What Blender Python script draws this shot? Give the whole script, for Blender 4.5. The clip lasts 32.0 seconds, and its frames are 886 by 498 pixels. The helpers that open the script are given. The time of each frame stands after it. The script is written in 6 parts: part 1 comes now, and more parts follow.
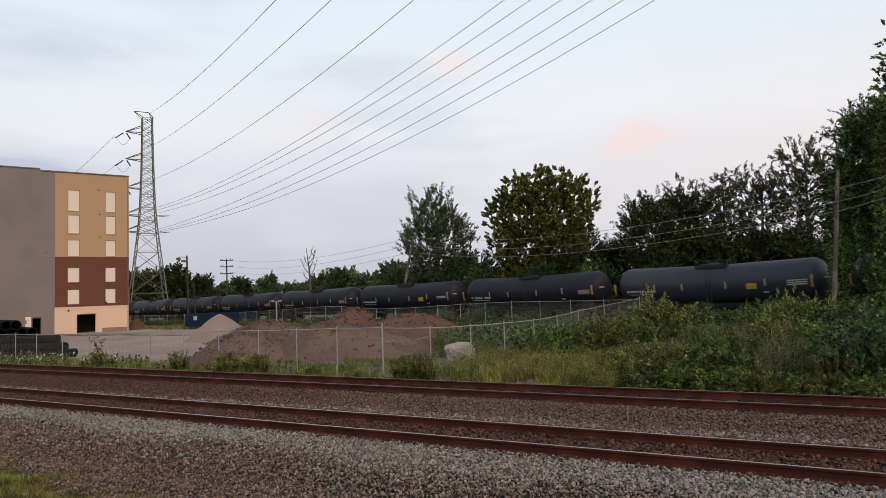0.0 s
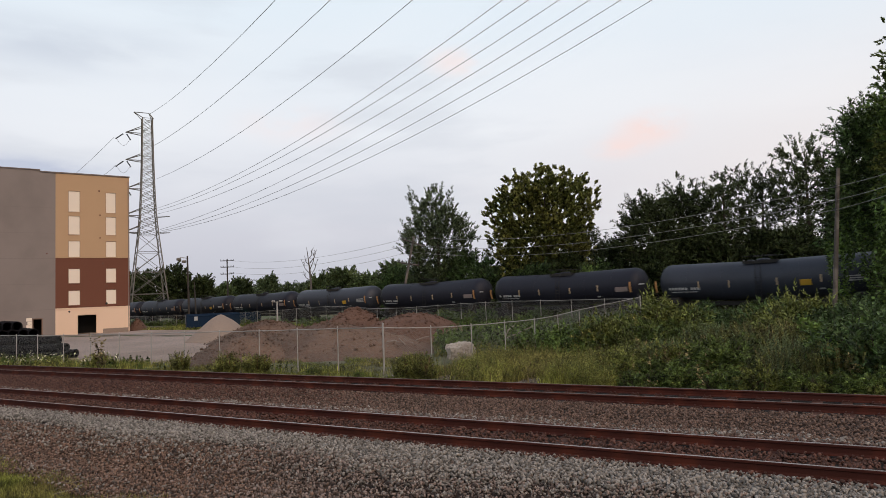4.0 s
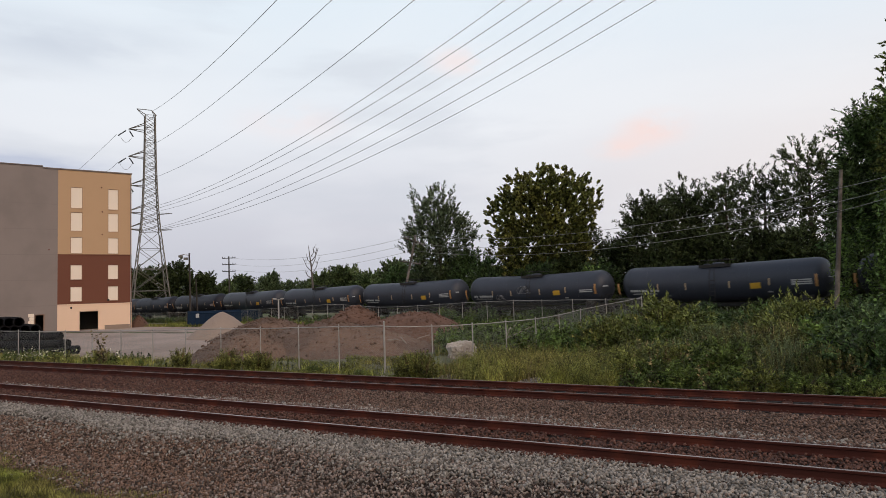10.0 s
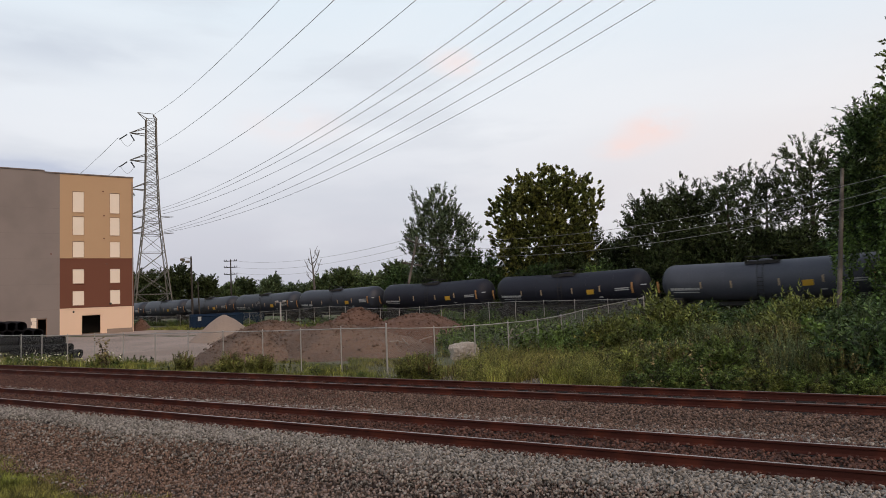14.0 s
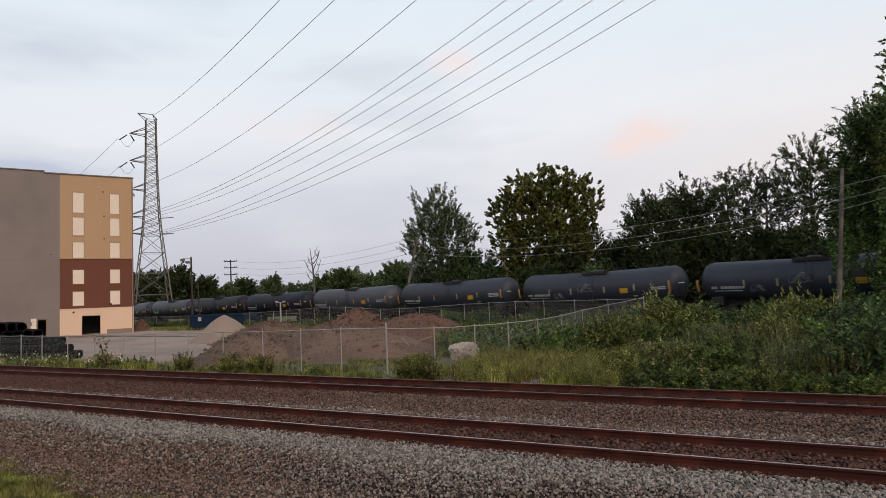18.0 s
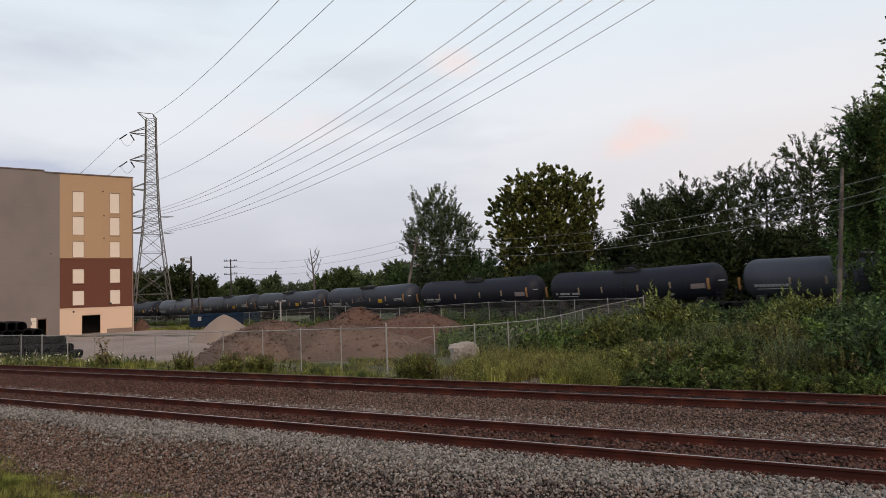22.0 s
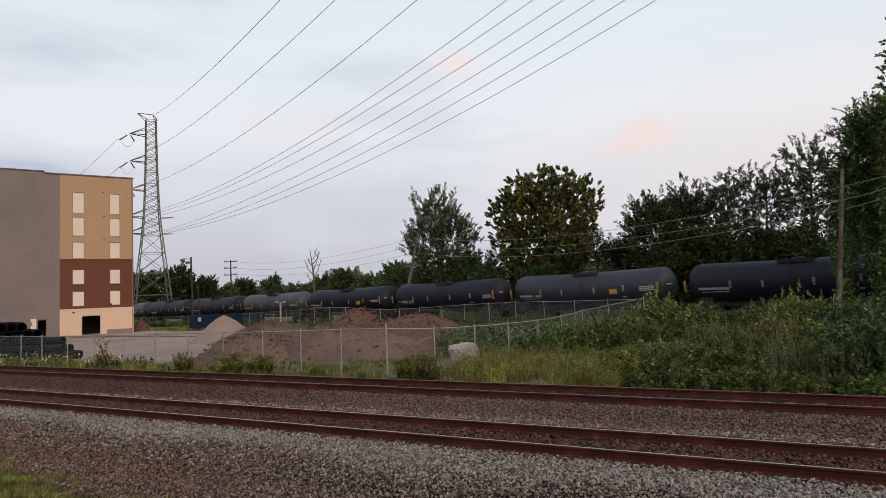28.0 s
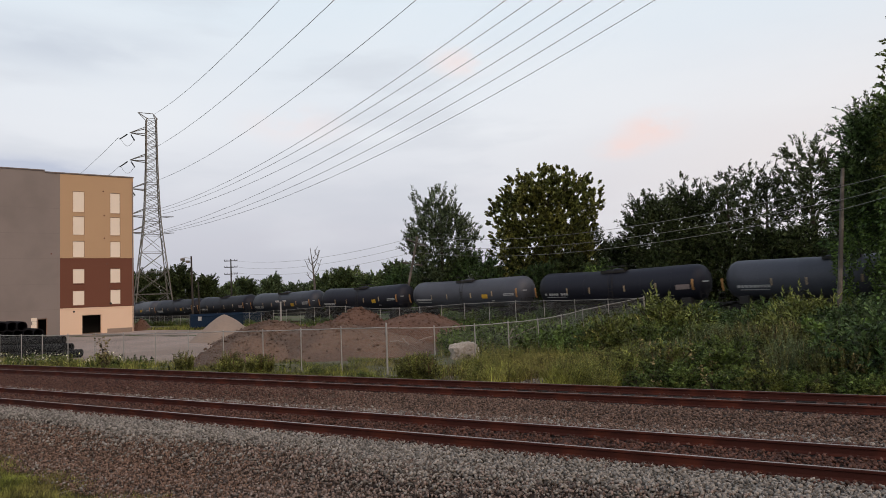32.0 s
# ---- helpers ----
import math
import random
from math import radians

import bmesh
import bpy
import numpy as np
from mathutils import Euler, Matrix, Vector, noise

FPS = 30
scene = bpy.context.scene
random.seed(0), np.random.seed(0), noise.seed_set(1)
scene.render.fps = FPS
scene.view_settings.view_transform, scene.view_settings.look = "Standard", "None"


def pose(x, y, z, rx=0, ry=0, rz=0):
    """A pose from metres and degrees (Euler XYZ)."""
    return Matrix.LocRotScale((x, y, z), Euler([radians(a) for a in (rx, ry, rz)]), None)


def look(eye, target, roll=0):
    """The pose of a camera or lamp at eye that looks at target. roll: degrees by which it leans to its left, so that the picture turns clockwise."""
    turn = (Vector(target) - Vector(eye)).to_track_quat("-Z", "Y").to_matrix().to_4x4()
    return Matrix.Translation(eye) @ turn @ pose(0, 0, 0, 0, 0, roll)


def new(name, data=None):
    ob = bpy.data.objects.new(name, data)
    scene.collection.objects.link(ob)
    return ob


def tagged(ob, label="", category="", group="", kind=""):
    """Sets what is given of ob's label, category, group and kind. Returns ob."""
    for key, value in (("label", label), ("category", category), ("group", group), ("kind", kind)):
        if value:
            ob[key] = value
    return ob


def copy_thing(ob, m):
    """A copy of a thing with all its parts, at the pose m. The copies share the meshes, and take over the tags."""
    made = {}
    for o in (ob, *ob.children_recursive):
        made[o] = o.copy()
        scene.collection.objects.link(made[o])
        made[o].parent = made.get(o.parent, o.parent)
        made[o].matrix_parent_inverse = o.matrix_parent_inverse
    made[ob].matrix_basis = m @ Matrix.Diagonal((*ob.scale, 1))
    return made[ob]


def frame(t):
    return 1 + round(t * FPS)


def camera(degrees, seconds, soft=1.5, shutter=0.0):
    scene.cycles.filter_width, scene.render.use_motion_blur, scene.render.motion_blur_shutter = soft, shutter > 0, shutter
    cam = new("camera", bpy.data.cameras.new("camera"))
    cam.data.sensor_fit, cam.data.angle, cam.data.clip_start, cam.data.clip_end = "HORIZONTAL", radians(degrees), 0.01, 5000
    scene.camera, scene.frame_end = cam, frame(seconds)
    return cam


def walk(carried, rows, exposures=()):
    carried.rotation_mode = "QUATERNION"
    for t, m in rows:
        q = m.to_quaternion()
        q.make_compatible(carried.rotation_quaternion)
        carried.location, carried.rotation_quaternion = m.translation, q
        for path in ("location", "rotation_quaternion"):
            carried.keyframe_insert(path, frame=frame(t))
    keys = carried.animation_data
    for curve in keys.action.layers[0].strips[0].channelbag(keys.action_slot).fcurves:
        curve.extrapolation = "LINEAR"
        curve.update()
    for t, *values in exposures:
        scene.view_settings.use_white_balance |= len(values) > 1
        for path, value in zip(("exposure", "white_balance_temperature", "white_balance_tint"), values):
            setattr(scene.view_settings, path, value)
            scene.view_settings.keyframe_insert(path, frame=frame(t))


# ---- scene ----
EYE = Vector((0.0, 0.0, 2.85))
cam = camera(68, 32.0, soft=0.7, shutter=0.35)
# seconds, tilt up, turn to the right, roll, in degrees: a hand-held stand with small sways
SWAY = (
    (0, 3.970, 0.313, -2.032), (0.5, 4.048, 0.275, -2.260), (1, 3.992, 0.245, -2.257), (1.5, 4.018, 0.243, -2.279),
    (2, 3.981, 0.247, -2.224), (2.5, 3.976, 0.261, -2.240), (3, 4.056, 0.232, -2.269), (3.5, 3.947, 0.248, -2.268),
    (5.5, 3.907, 0.349, -2.222), (6, 3.784, 0.281, -2.370), (6.5, 4.047, 0.406, -2.260), (7, 3.974, 0.342, -2.322),
    (7.5, 3.955, 0.352, -2.310), (8, 4.029, 0.319, -2.308), (8.5, 3.902, 0.300, -2.257), (9, 3.861, 0.236, -1.960),
    (9.5, 3.815, 0.164, -1.823), (10, 3.842, 0.125, -1.838), (10.5, 3.774, -0.021, -2.244), (11, 3.958, -0.016, -2.209),
    (11.5, 3.991, -0.035, -2.271), (12, 3.984, -0.000, -2.285), (12.5, 3.924, -0.010, -2.255), (13, 3.976, -0.001, -2.264),
    (13.5, 3.984, -0.008, -2.277), (14, 3.965, -0.002, -2.248), (14.5, 3.933, -0.008, -2.273), (16.5, 3.986, -0.000, -2.290),
    (17, 3.986, -0.000, -2.290), (17.5, 3.986, -0.003, -2.286), (18, 3.986, -0.000, -2.290), (18.5, 3.986, -0.000, -2.290),
    (19, 3.986, -0.000, -2.290), (19.5, 3.986, 0.002, -2.289), (20, 3.986, -0.003, -2.286), (20.5, 3.980, -0.020, -2.248),
    (21, 3.986, -0.000, -2.290), (21.5, 3.980, -0.016, -2.262), (22, 3.945, -0.000, -2.270), (22.5, 4.000, -0.002, -2.275),
    (23, 3.986, -0.000, -2.290), (23.5, 3.992, -0.037, -2.254), (24, 3.986, -0.000, -2.290), (24.5, 4.030, 0.005, -2.311),
    (25, 3.986, -0.000, -2.290), (25.5, 3.986, -0.003, -2.286), (27.5, 3.993, -0.004, -2.273), (28, 4.021, 0.000, -2.257),
    (28.5, 3.986, -0.000, -2.290), (29, 3.966, -0.019, -2.256), (29.5, 3.979, -0.001, -2.257), (30, 3.992, -0.055, -2.273),
    (30.5, 3.937, -0.006, -2.241), (31, 3.982, -0.016, -2.256), (31.5, 3.923, -0.007, -2.265), (32, 3.953, -0.021, -2.247),
)


def gaze(tilt, turn, roll):
    a, b = radians(tilt), radians(turn)
    way = Vector((math.sin(b) * math.cos(a), math.cos(b) * math.cos(a), math.sin(a)))
    return look(EYE, EYE + way, roll)


walk(cam, [(t, gaze(a, b, c)) for t, a, b, c in SWAY], exposures=[(0.0, 0.0), (16.0, -0.02), (32.0, -0.06)])

# ---- light: dusk sky, thin cloud, the last soft glow from behind the camera ----
SUN_EL, SUN_AZ = radians(36), radians(155)
world = bpy.data.worlds.new("dusk")
scene.world = world
world.use_nodes = True
wn, wl = world.node_tree.nodes, world.node_tree.links
wn.clear()
sky = wn.new("ShaderNodeTexSky")
sky.sky_type, sky.sun_disc = "NISHITA", False
sky.sun_elevation, sky.sun_rotation = SUN_EL, SUN_AZ
sky.air_density, sky.dust_density, sky.ozone_density = 1.0, 2.0, 1.0
wco = wn.new("ShaderNodeTexCoord")
wsep = wn.new("ShaderNodeSeparateXYZ")
wl.new(wco.outputs["Generated"], wsep.inputs[0])
veil = wn.new("ShaderNodeValToRGB")          # thin cloud veil by height above the horizon
for i, (p, c) in enumerate(((0.0, (0.53, 0.54, 0.62)), (0.10, (0.65, 0.65, 0.72)), (0.24, (0.85, 0.875, 0.925)),
                            (0.42, (0.80, 0.89, 0.97)), (0.60, (0.55, 0.63, 0.75)), (1.0, (0.30, 0.38, 0.52)))):
    e = veil.color_ramp.elements[i] if i < 2 else veil.color_ramp.elements.new(p)
    e.position, e.color = p, (*c, 1)
wl.new(wsep.outputs["Z"], veil.inputs[0])


def cloud_layer(scale, stretch, low, high, seed, detail=5.0):
    m = wn.new("ShaderNodeMapping")
    m.inputs["Scale"].default_value = (scale, scale, scale * stretch)
    m.inputs["Location"].default_value = (seed, seed * 0.7, seed * 0.3)
    n = wn.new("ShaderNodeTexNoise")
    n.inputs["Scale"].default_value, n.inputs["Detail"].default_value = 1.0, detail
    r = wn.new("ShaderNodeMapRange")
    r.interpolation_type = "SMOOTHSTEP"
    r.inputs["From Min"].default_value, r.inputs["From Max"].default_value = low, high
    wl.new(wco.outputs["Generated"], m.inputs[0])
    wl.new(m.outputs[0], n.inputs["Vector"])
    wl.new(n.outputs["Fac"], r.inputs["Value"])
    return r.outputs[0]


def sky_spot(way, width, soft):
    """How near a direction of the sky is to a cloud's middle, 0 to 1."""
    v = wn.new("ShaderNodeVectorMath")
    v.operation = "SUBTRACT"
    wl.new(wco.outputs["Generated"], v.inputs[0])
    v.inputs[1].default_value = Vector(way).normalized()
    m = wn.new("ShaderNodeVectorMath")
    m.operation = "MULTIPLY"
    wl.new(v.outputs[0], m.inputs[0])
    m.inputs[1].default_value = (1 / width, 1 / width, 1 / soft)
    ln = wn.new("ShaderNodeVectorMath")
    ln.operation = "LENGTH"
    wl.new(m.outputs[0], ln.inputs[0])
    r = wn.new("ShaderNodeMapRange")
    r.interpolation_type = "SMOOTHSTEP"
    r.inputs["From Min"].default_value, r.inputs["From Max"].default_value = 1.0, 0.0
    wl.new(ln.outputs["Value"], r.inputs["Value"])
    return r.outputs[0]


def wmix(a, b, fac, gain=1.0):
    m = wn.new("ShaderNodeMix")
    m.data_type = "RGBA"
    g = wn.new("ShaderNodeMath")
    g.operation = "MULTIPLY"
    wl.new(fac, g.inputs[0])
    g.inputs[1].default_value = gain
    wl.new(g.outputs[0], m.inputs["Factor"])
    wl.new(a, m.inputs["A"])
    if isinstance(b, tuple):
        m.inputs["B"].default_value = (*b, 1)
    else:
        wl.new(b, m.inputs["B"])
    return m.outputs["Result"]


def times(a, b):
    g = wn.new("ShaderNodeMath")
    g.operation = "MULTIPLY"
    wl.new(a, g.inputs[0])
    wl.new(b, g.inputs[1])
    return g.outputs[0]


tone = veil.outputs[0]
tone = wmix(tone, (0.95, 0.86, 0.83), sky_spot((0.75, 1.0, 0.16), 0.75, 0.26), 0.7)
tone = wmix(tone, (0.93, 0.95, 0.98), cloud_layer(2.2, 3.0, 0.42, 0.72, 3.1), 0.40)
tone = wmix(tone, (0.62, 0.65, 0.72), cloud_layer(3.0, 4.5, 0.50, 0.72, 9.4), 0.40)
ragged = cloud_layer(14.0, 2.0, 0.30, 0.58, 5.5)
tone = wmix(tone, (0.98, 0.78, 0.74), times(sky_spot((0.335, 1.0, 0.244), 0.075, 0.036), ragged), 1.0)
tone = wmix(tone, (0.98, 0.78, 0.74), times(sky_spot((0.285, 1.0, 0.216), 0.065, 0.026), ragged), 0.85)
tone = wmix(tone, (0.98, 0.84, 0.82), times(sky_spot((0.04, 1.0, 0.36), 0.07, 0.03), ragged), 0.8)
tone = wmix(tone, (0.95, 0.83, 0.82), times(sky_spot((-0.22, 1.0, 0.27), 0.12, 0.04), ragged), 0.5)
tone = wmix(tone, (0.56, 0.60, 0.72), times(sky_spot((-0.64, 1.0, 0.219), 0.17, 0.024), cloud_layer(6.0, 3.0, 0.25, 0.50, 1.2)), 1.5)
tone = wmix(tone, (0.62, 0.67, 0.76), times(sky_spot((-0.58, 1.0, 0.41), 0.26, 0.05), cloud_layer(5.0, 3.0, 0.32, 0.62, 7.7)), 0.75)
bgs = wn.new("ShaderNodeBackground")
wl.new(sky.outputs[0], bgs.inputs[0])
bgs.inputs[1].default_value = 0.05
bgc = wn.new("ShaderNodeBackground")
wl.new(tone, bgc.inputs[0])
bgc.inputs[1].default_value = 1.04
wmx = wn.new("ShaderNodeMixShader")
wmx.inputs[0].default_value = 0.92
wl.new(bgs.outputs[0], wmx.inputs[1])
wl.new(bgc.outputs[0], wmx.inputs[2])
wout = wn.new("ShaderNodeOutputWorld")
wl.new(wmx.outputs[0], wout.inputs[0])

sun = new("sun", bpy.data.lights.new("sun", "SUN"))
sun.data.energy, sun.data.angle, sun.data.color = 1.45, radians(40), (1.0, 0.72, 0.49)
sun.matrix_world = look((0, 0, 0), (math.sin(SUN_AZ) * -math.cos(SUN_EL), -math.cos(SUN_AZ) * math.cos(SUN_EL), -math.sin(SUN_EL)))

# ---- materials ----


def material(name, colour, rough=0.8, spread=0.25, scale=3.0, fine=40.0, bump=0.2, metal=0.0, second=None, amount=0.5,
             per="", island=0.0, through_light=0.0, height=0.02, spec=0.4, clump=0.0):
    """A surface with large and fine variation. second: a stain colour laid over in patches. per: 'object' or 'island' varies each piece."""
    m = bpy.data.materials.new(name)
    m.use_nodes = True
    nt = m.node_tree
    n, l = nt.nodes, nt.links
    b = n["Principled BSDF"]
    b.inputs["Roughness"].default_value, b.inputs["Metallic"].default_value = rough, metal
    b.inputs["Specular IOR Level"].default_value = spec
    co = n.new("ShaderNodeTexCoord")

    def noise_at(s, detail):
        t = n.new("ShaderNodeTexNoise")
        t.inputs["Scale"].default_value, t.inputs["Detail"].default_value = s, detail
        l.new(co.outputs["Object"], t.inputs["Vector"])
        return t.outputs["Fac"]

    def maths(op, a, b_):
        g = n.new("ShaderNodeMath")
        g.operation = op
        for i, v in enumerate((a, b_)):
            if isinstance(v, float):
                g.inputs[i].default_value = v
            else:
                l.new(v, g.inputs[i])
        return g.outputs[0]

    big, small = noise_at(scale, 4.0), noise_at(fine, 3.0)
    value = maths("ADD", maths("MULTIPLY", big, spread * 1.3), maths("MULTIPLY", small, spread * 1.3))
    value = maths("ADD", value, 1.0 - spread * 1.3)
    # lit tufts and shaded gaps put into the colour as random patches
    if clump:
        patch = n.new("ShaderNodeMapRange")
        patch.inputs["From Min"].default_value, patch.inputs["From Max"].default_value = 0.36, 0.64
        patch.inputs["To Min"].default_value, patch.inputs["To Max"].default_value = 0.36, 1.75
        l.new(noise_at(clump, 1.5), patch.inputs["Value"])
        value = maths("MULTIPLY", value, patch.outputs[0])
    if per == "object":
        oi = n.new("ShaderNodeObjectInfo")
        value = maths("MULTIPLY", value, maths("ADD", maths("MULTIPLY", oi.outputs["Random"], island), 1.0 - island / 2))
    if per == "leaf":
        oi = n.new("ShaderNodeObjectInfo")
        value = maths("MULTIPLY", value, maths("ADD", maths("MULTIPLY", oi.outputs["Random"], 0.6), 0.7))
    if per in ("island", "leaf"):
        ge = n.new("ShaderNodeNewGeometry")
        value = maths("MULTIPLY", value, maths("ADD", maths("MULTIPLY", ge.outputs["Random Per Island"], island), 1.0 - island / 2))
    base = n.new("ShaderNodeMix")
    base.data_type = "RGBA"
    base.inputs["A"].default_value = (*colour, 1)
    base.inputs["B"].default_value = (*(second or colour), 1)
    if second:
        r = n.new("ShaderNodeMapRange")
        r.interpolation_type = "SMOOTHSTEP"
        r.inputs["From Min"].default_value, r.inputs["From Max"].default_value = 0.62 - amount * 0.35, 0.80 - amount * 0.35
        l.new(noise_at(scale * 0.6 + 0.01, 6.0), r.inputs["Value"])
        l.new(r.outputs[0], base.inputs["Factor"])
    else:
        base.inputs["Factor"].default_value = 0.0
    hsv = n.new("ShaderNodeHueSaturation")
    l.new(base.outputs["Result"], hsv.inputs["Color"])
    l.new(value, hsv.inputs["Value"])
    l.new(hsv.outputs[0], b.inputs["Base Color"])
    if bump:
        bp = n.new("ShaderNodeBump")
        bp.inputs["Strength"].default_value, bp.inputs["Distance"].default_value = bump, height
        l.new(maths("ADD", small, big), bp.inputs["Height"])
        l.new(bp.outputs[0], b.inputs["Normal"])
    if through_light:
        tr = n.new("ShaderNodeBsdfTranslucent")
        l.new(hsv.outputs[0], tr.inputs[0])
        mx = n.new("ShaderNodeMixShader")
        mx.inputs[0].default_value = through_light
        l.new(b.outputs[0], mx.inputs[1])
        l.new(tr.outputs[0], mx.inputs[2])
        l.new(mx.outputs[0], n["Material Output"].inputs["Surface"])
    return m


GREY_STUCCO = material("grey_stucco", (0.243, 0.202, 0.186), 0.9, 0.10, 0.25, 30, 0.15, second=(0.212, 0.176, 0.162), amount=0.5)
TAN_STUCCO = material("tan_stucco", (0.48, 0.310, 0.182), 0.9, 0.07, 0.3, 30, 0.15)
JOINT = material("stucco_joint", (0.205, 0.170, 0.156), 0.9, 0.1)
BROWN_STUCCO = material("brown_stucco", (0.155, 0.058, 0.035), 0.9, 0.10, 0.3, 30, 0.15)
CREAM_STUCCO = material("cream_stucco", (0.77, 0.55, 0.40), 0.9, 0.07, 0.3, 30, 0.15)
BOARD = material("window_board", (0.82, 0.70, 0.58), 0.7, 0.05, 1.0, 20, 0.05)
FRAME_MAT = material("dark_reveal", (0.28, 0.17, 0.12), 0.7, 0.1)
VENT_RUST = material("rusty_vent", (0.14, 0.055, 0.035), 0.7, 0.3, 4.0)
CAP = material("parapet_cap", (0.16, 0.125, 0.11), 0.5, 0.1)
INSIDE = material("dark_interior", (0.035, 0.033, 0.03), 0.9, 0.2)
RAIL_RUST = material("rail_rust", (0.044, 0.0120, 0.0085), 0.85, 0.4, 2.0, 60, 0.3, spec=0.2, second=(0.078, 0.020, 0.0115), amount=0.45, height=0.004)
DULL_HEAD = material("dull_rail_head", (0.17, 0.13, 0.115), 0.55, 0.2, 1.5, 40, 0.05, metal=0.5)
RAIL_HEAD = material("polished_rail_head", (0.36, 0.31, 0.29), 0.40, 0.15, 1.5, 40, 0.05, metal=0.9)
TIE = material("weathered_tie", (0.080, 0.036, 0.026), 0.9, 0.4, 2.0, 25, 0.5, second=(0.095, 0.055, 0.042), per="object", island=0.6)
CLIP = material("rusty_fastening", (0.055, 0.020, 0.014), 0.8, 0.3, 6.0)
# bed coloured near black to stand in for shade between the stones
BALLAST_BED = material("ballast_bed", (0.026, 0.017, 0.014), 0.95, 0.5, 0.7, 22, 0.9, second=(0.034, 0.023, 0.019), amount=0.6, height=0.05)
STONE_GREY = material("grey_ballast_stone", (0.226, 0.203, 0.180), 0.9, 0.2, 1.5, 40, 0.3, per="island", island=1.2)
STONE_DARK = material("rust_stained_stone", (0.095, 0.045, 0.033), 0.9, 0.25, 0.8, 40, 0.2, per="island", island=1.2)
STONE_BROWN = material("brown_ballast_stone", (0.142, 0.092, 0.071), 0.9, 0.25, 0.8, 40, 0.2, per="island", island=1.2)
GROUND = material("weedy_ground", (0.10, 0.095, 0.055), 1.0, 0.4, 0.15, 5, 0.6, second=(0.075, 0.095, 0.035), amount=0.6, height=0.1)
STONE_MAUVE = material("weathered_ballast_stone", (0.176, 0.132, 0.112), 0.9, 0.25, 0.8, 40, 0.2, per="island", island=1.5)
STONE_DIRT = material("small_dirt_stone", (0.165, 0.104, 0.077), 0.95, 0.3, 0.8, 40, 0.2, per="island", island=1.5)
POLE_DARK = material("dark_pole_wood", (0.045, 0.038, 0.034), 0.9, 0.3, 1.2, 25, 0.5)
# brown cinder dirt, darkened further as painted shade between its stones
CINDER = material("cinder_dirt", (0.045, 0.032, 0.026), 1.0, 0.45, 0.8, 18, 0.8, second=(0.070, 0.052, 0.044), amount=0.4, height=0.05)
LOT = material("gravel_lot", (0.325, 0.250, 0.212), 0.95, 0.2, 0.12, 6, 0.4, second=(0.25, 0.188, 0.155), amount=0.5, height=0.05)
SOIL = material("bare_soil", (0.118, 0.074, 0.054), 1.0, 0.4, 0.6, 5, 0.9, second=(0.155, 0.095, 0.066), amount=0.5, height=0.2)
RED_SOIL = material("red_soil", (0.138, 0.076, 0.053), 1.0, 0.35, 0.5, 5, 0.9, second=(0.11, 0.06, 0.042), amount=0.5, height=0.2)
GRAVEL = material("pale_gravel", (0.27, 0.205, 0.165), 1.0, 0.2, 0.8, 9, 0.5, height=0.08)
GALV = material("galvanised_steel", (0.36, 0.34, 0.32), 0.5, 0.15, 2.0, 30, 0.05, metal=0.5)
WIRE_MESH = material("chain_link_wire", (0.22, 0.22, 0.21), 0.6, 0.1, metal=0.3)
STEEL = material("tower_steel", (0.165, 0.150, 0.132), 0.7, 0.15, 0.4, 10, 0.05, metal=0.15)
WIRE = material("pale_utility_wire", (0.25, 0.24, 0.23), 0.6, 0.05)
CABLE = material("aluminium_cable", (0.23, 0.23, 0.24), 0.6, 0.05)
INSULATOR = material("insulator", (0.05, 0.05, 0.055), 0.3, 0.1)
OLD_WOOD = material("weathered_pole_wood", (0.070, 0.060, 0.052), 0.9, 0.5, 1.6, 25, 0.7, second=(0.17, 0.145, 0.125), amount=0.5)
PALE_LIMB = material("bleached_wood", (0.26, 0.22, 0.19), 0.9, 0.25, 2.0)
BARK = material("bark", (0.065, 0.050, 0.038), 0.95, 0.4, 1.5, 18, 0.6)
DEAD_WOOD = material("dead_wood", (0.11, 0.095, 0.085), 0.9, 0.3, 1.5, 18, 0.4)
TANK_GREY = material("dusty_grey_tank", (0.034, 0.038, 0.052), 0.48, 0.25, 0.35, 8, 0.03, spec=0.32, second=(0.024, 0.028, 0.038), amount=0.5)
TANK_PALE = material("faded_grey_tank", (0.066, 0.069, 0.085), 0.52, 0.25, 0.35, 8, 0.03, spec=0.34, second=(0.048, 0.051, 0.064), amount=0.5)
TANK_BLACK = material("black_tank", (0.0145, 0.0155, 0.025), 0.55, 0.3, 0.35, 8, 0.03, spec=0.24, second=(0.018, 0.019, 0.024), amount=0.4)
RUNNING_GEAR = material("grimy_running_gear", (0.022, 0.020, 0.019), 0.8, 0.3, 2.0)
SAFETY_YELLOW = material("amber_reflector", (0.40, 0.20, 0.07), 0.5, 0.1)
PALE_AMBER = material("pale_reflector", (0.38, 0.28, 0.17), 0.5, 0.1)
EMBLEM = material("faded_emblem", (0.24, 0.19, 0.18), 0.6, 0.3, 3.0, 12)
PLACARD = material("yellow_placard", (0.52, 0.30, 0.03), 0.5, 0.1)
MARKING = material("white_marking", (0.38, 0.38, 0.38), 0.6, 0.25, 2.0, 12)
FADED_PAINT = material("faded_spray_paint", (0.17, 0.17, 0.18), 0.7, 0.3, 2.0)
BLACK_PLASTIC = material("black_corrugated_plastic", (0.009, 0.009, 0.011), 0.85, 0.2, spec=0.1)
BLUE_STEEL = material("blue_steel", (0.006, 0.019, 0.045), 0.7, 0.2, 0.8, 10, 0.05, second=(0.012, 0.024, 0.04), amount=0.4, spec=0.15)
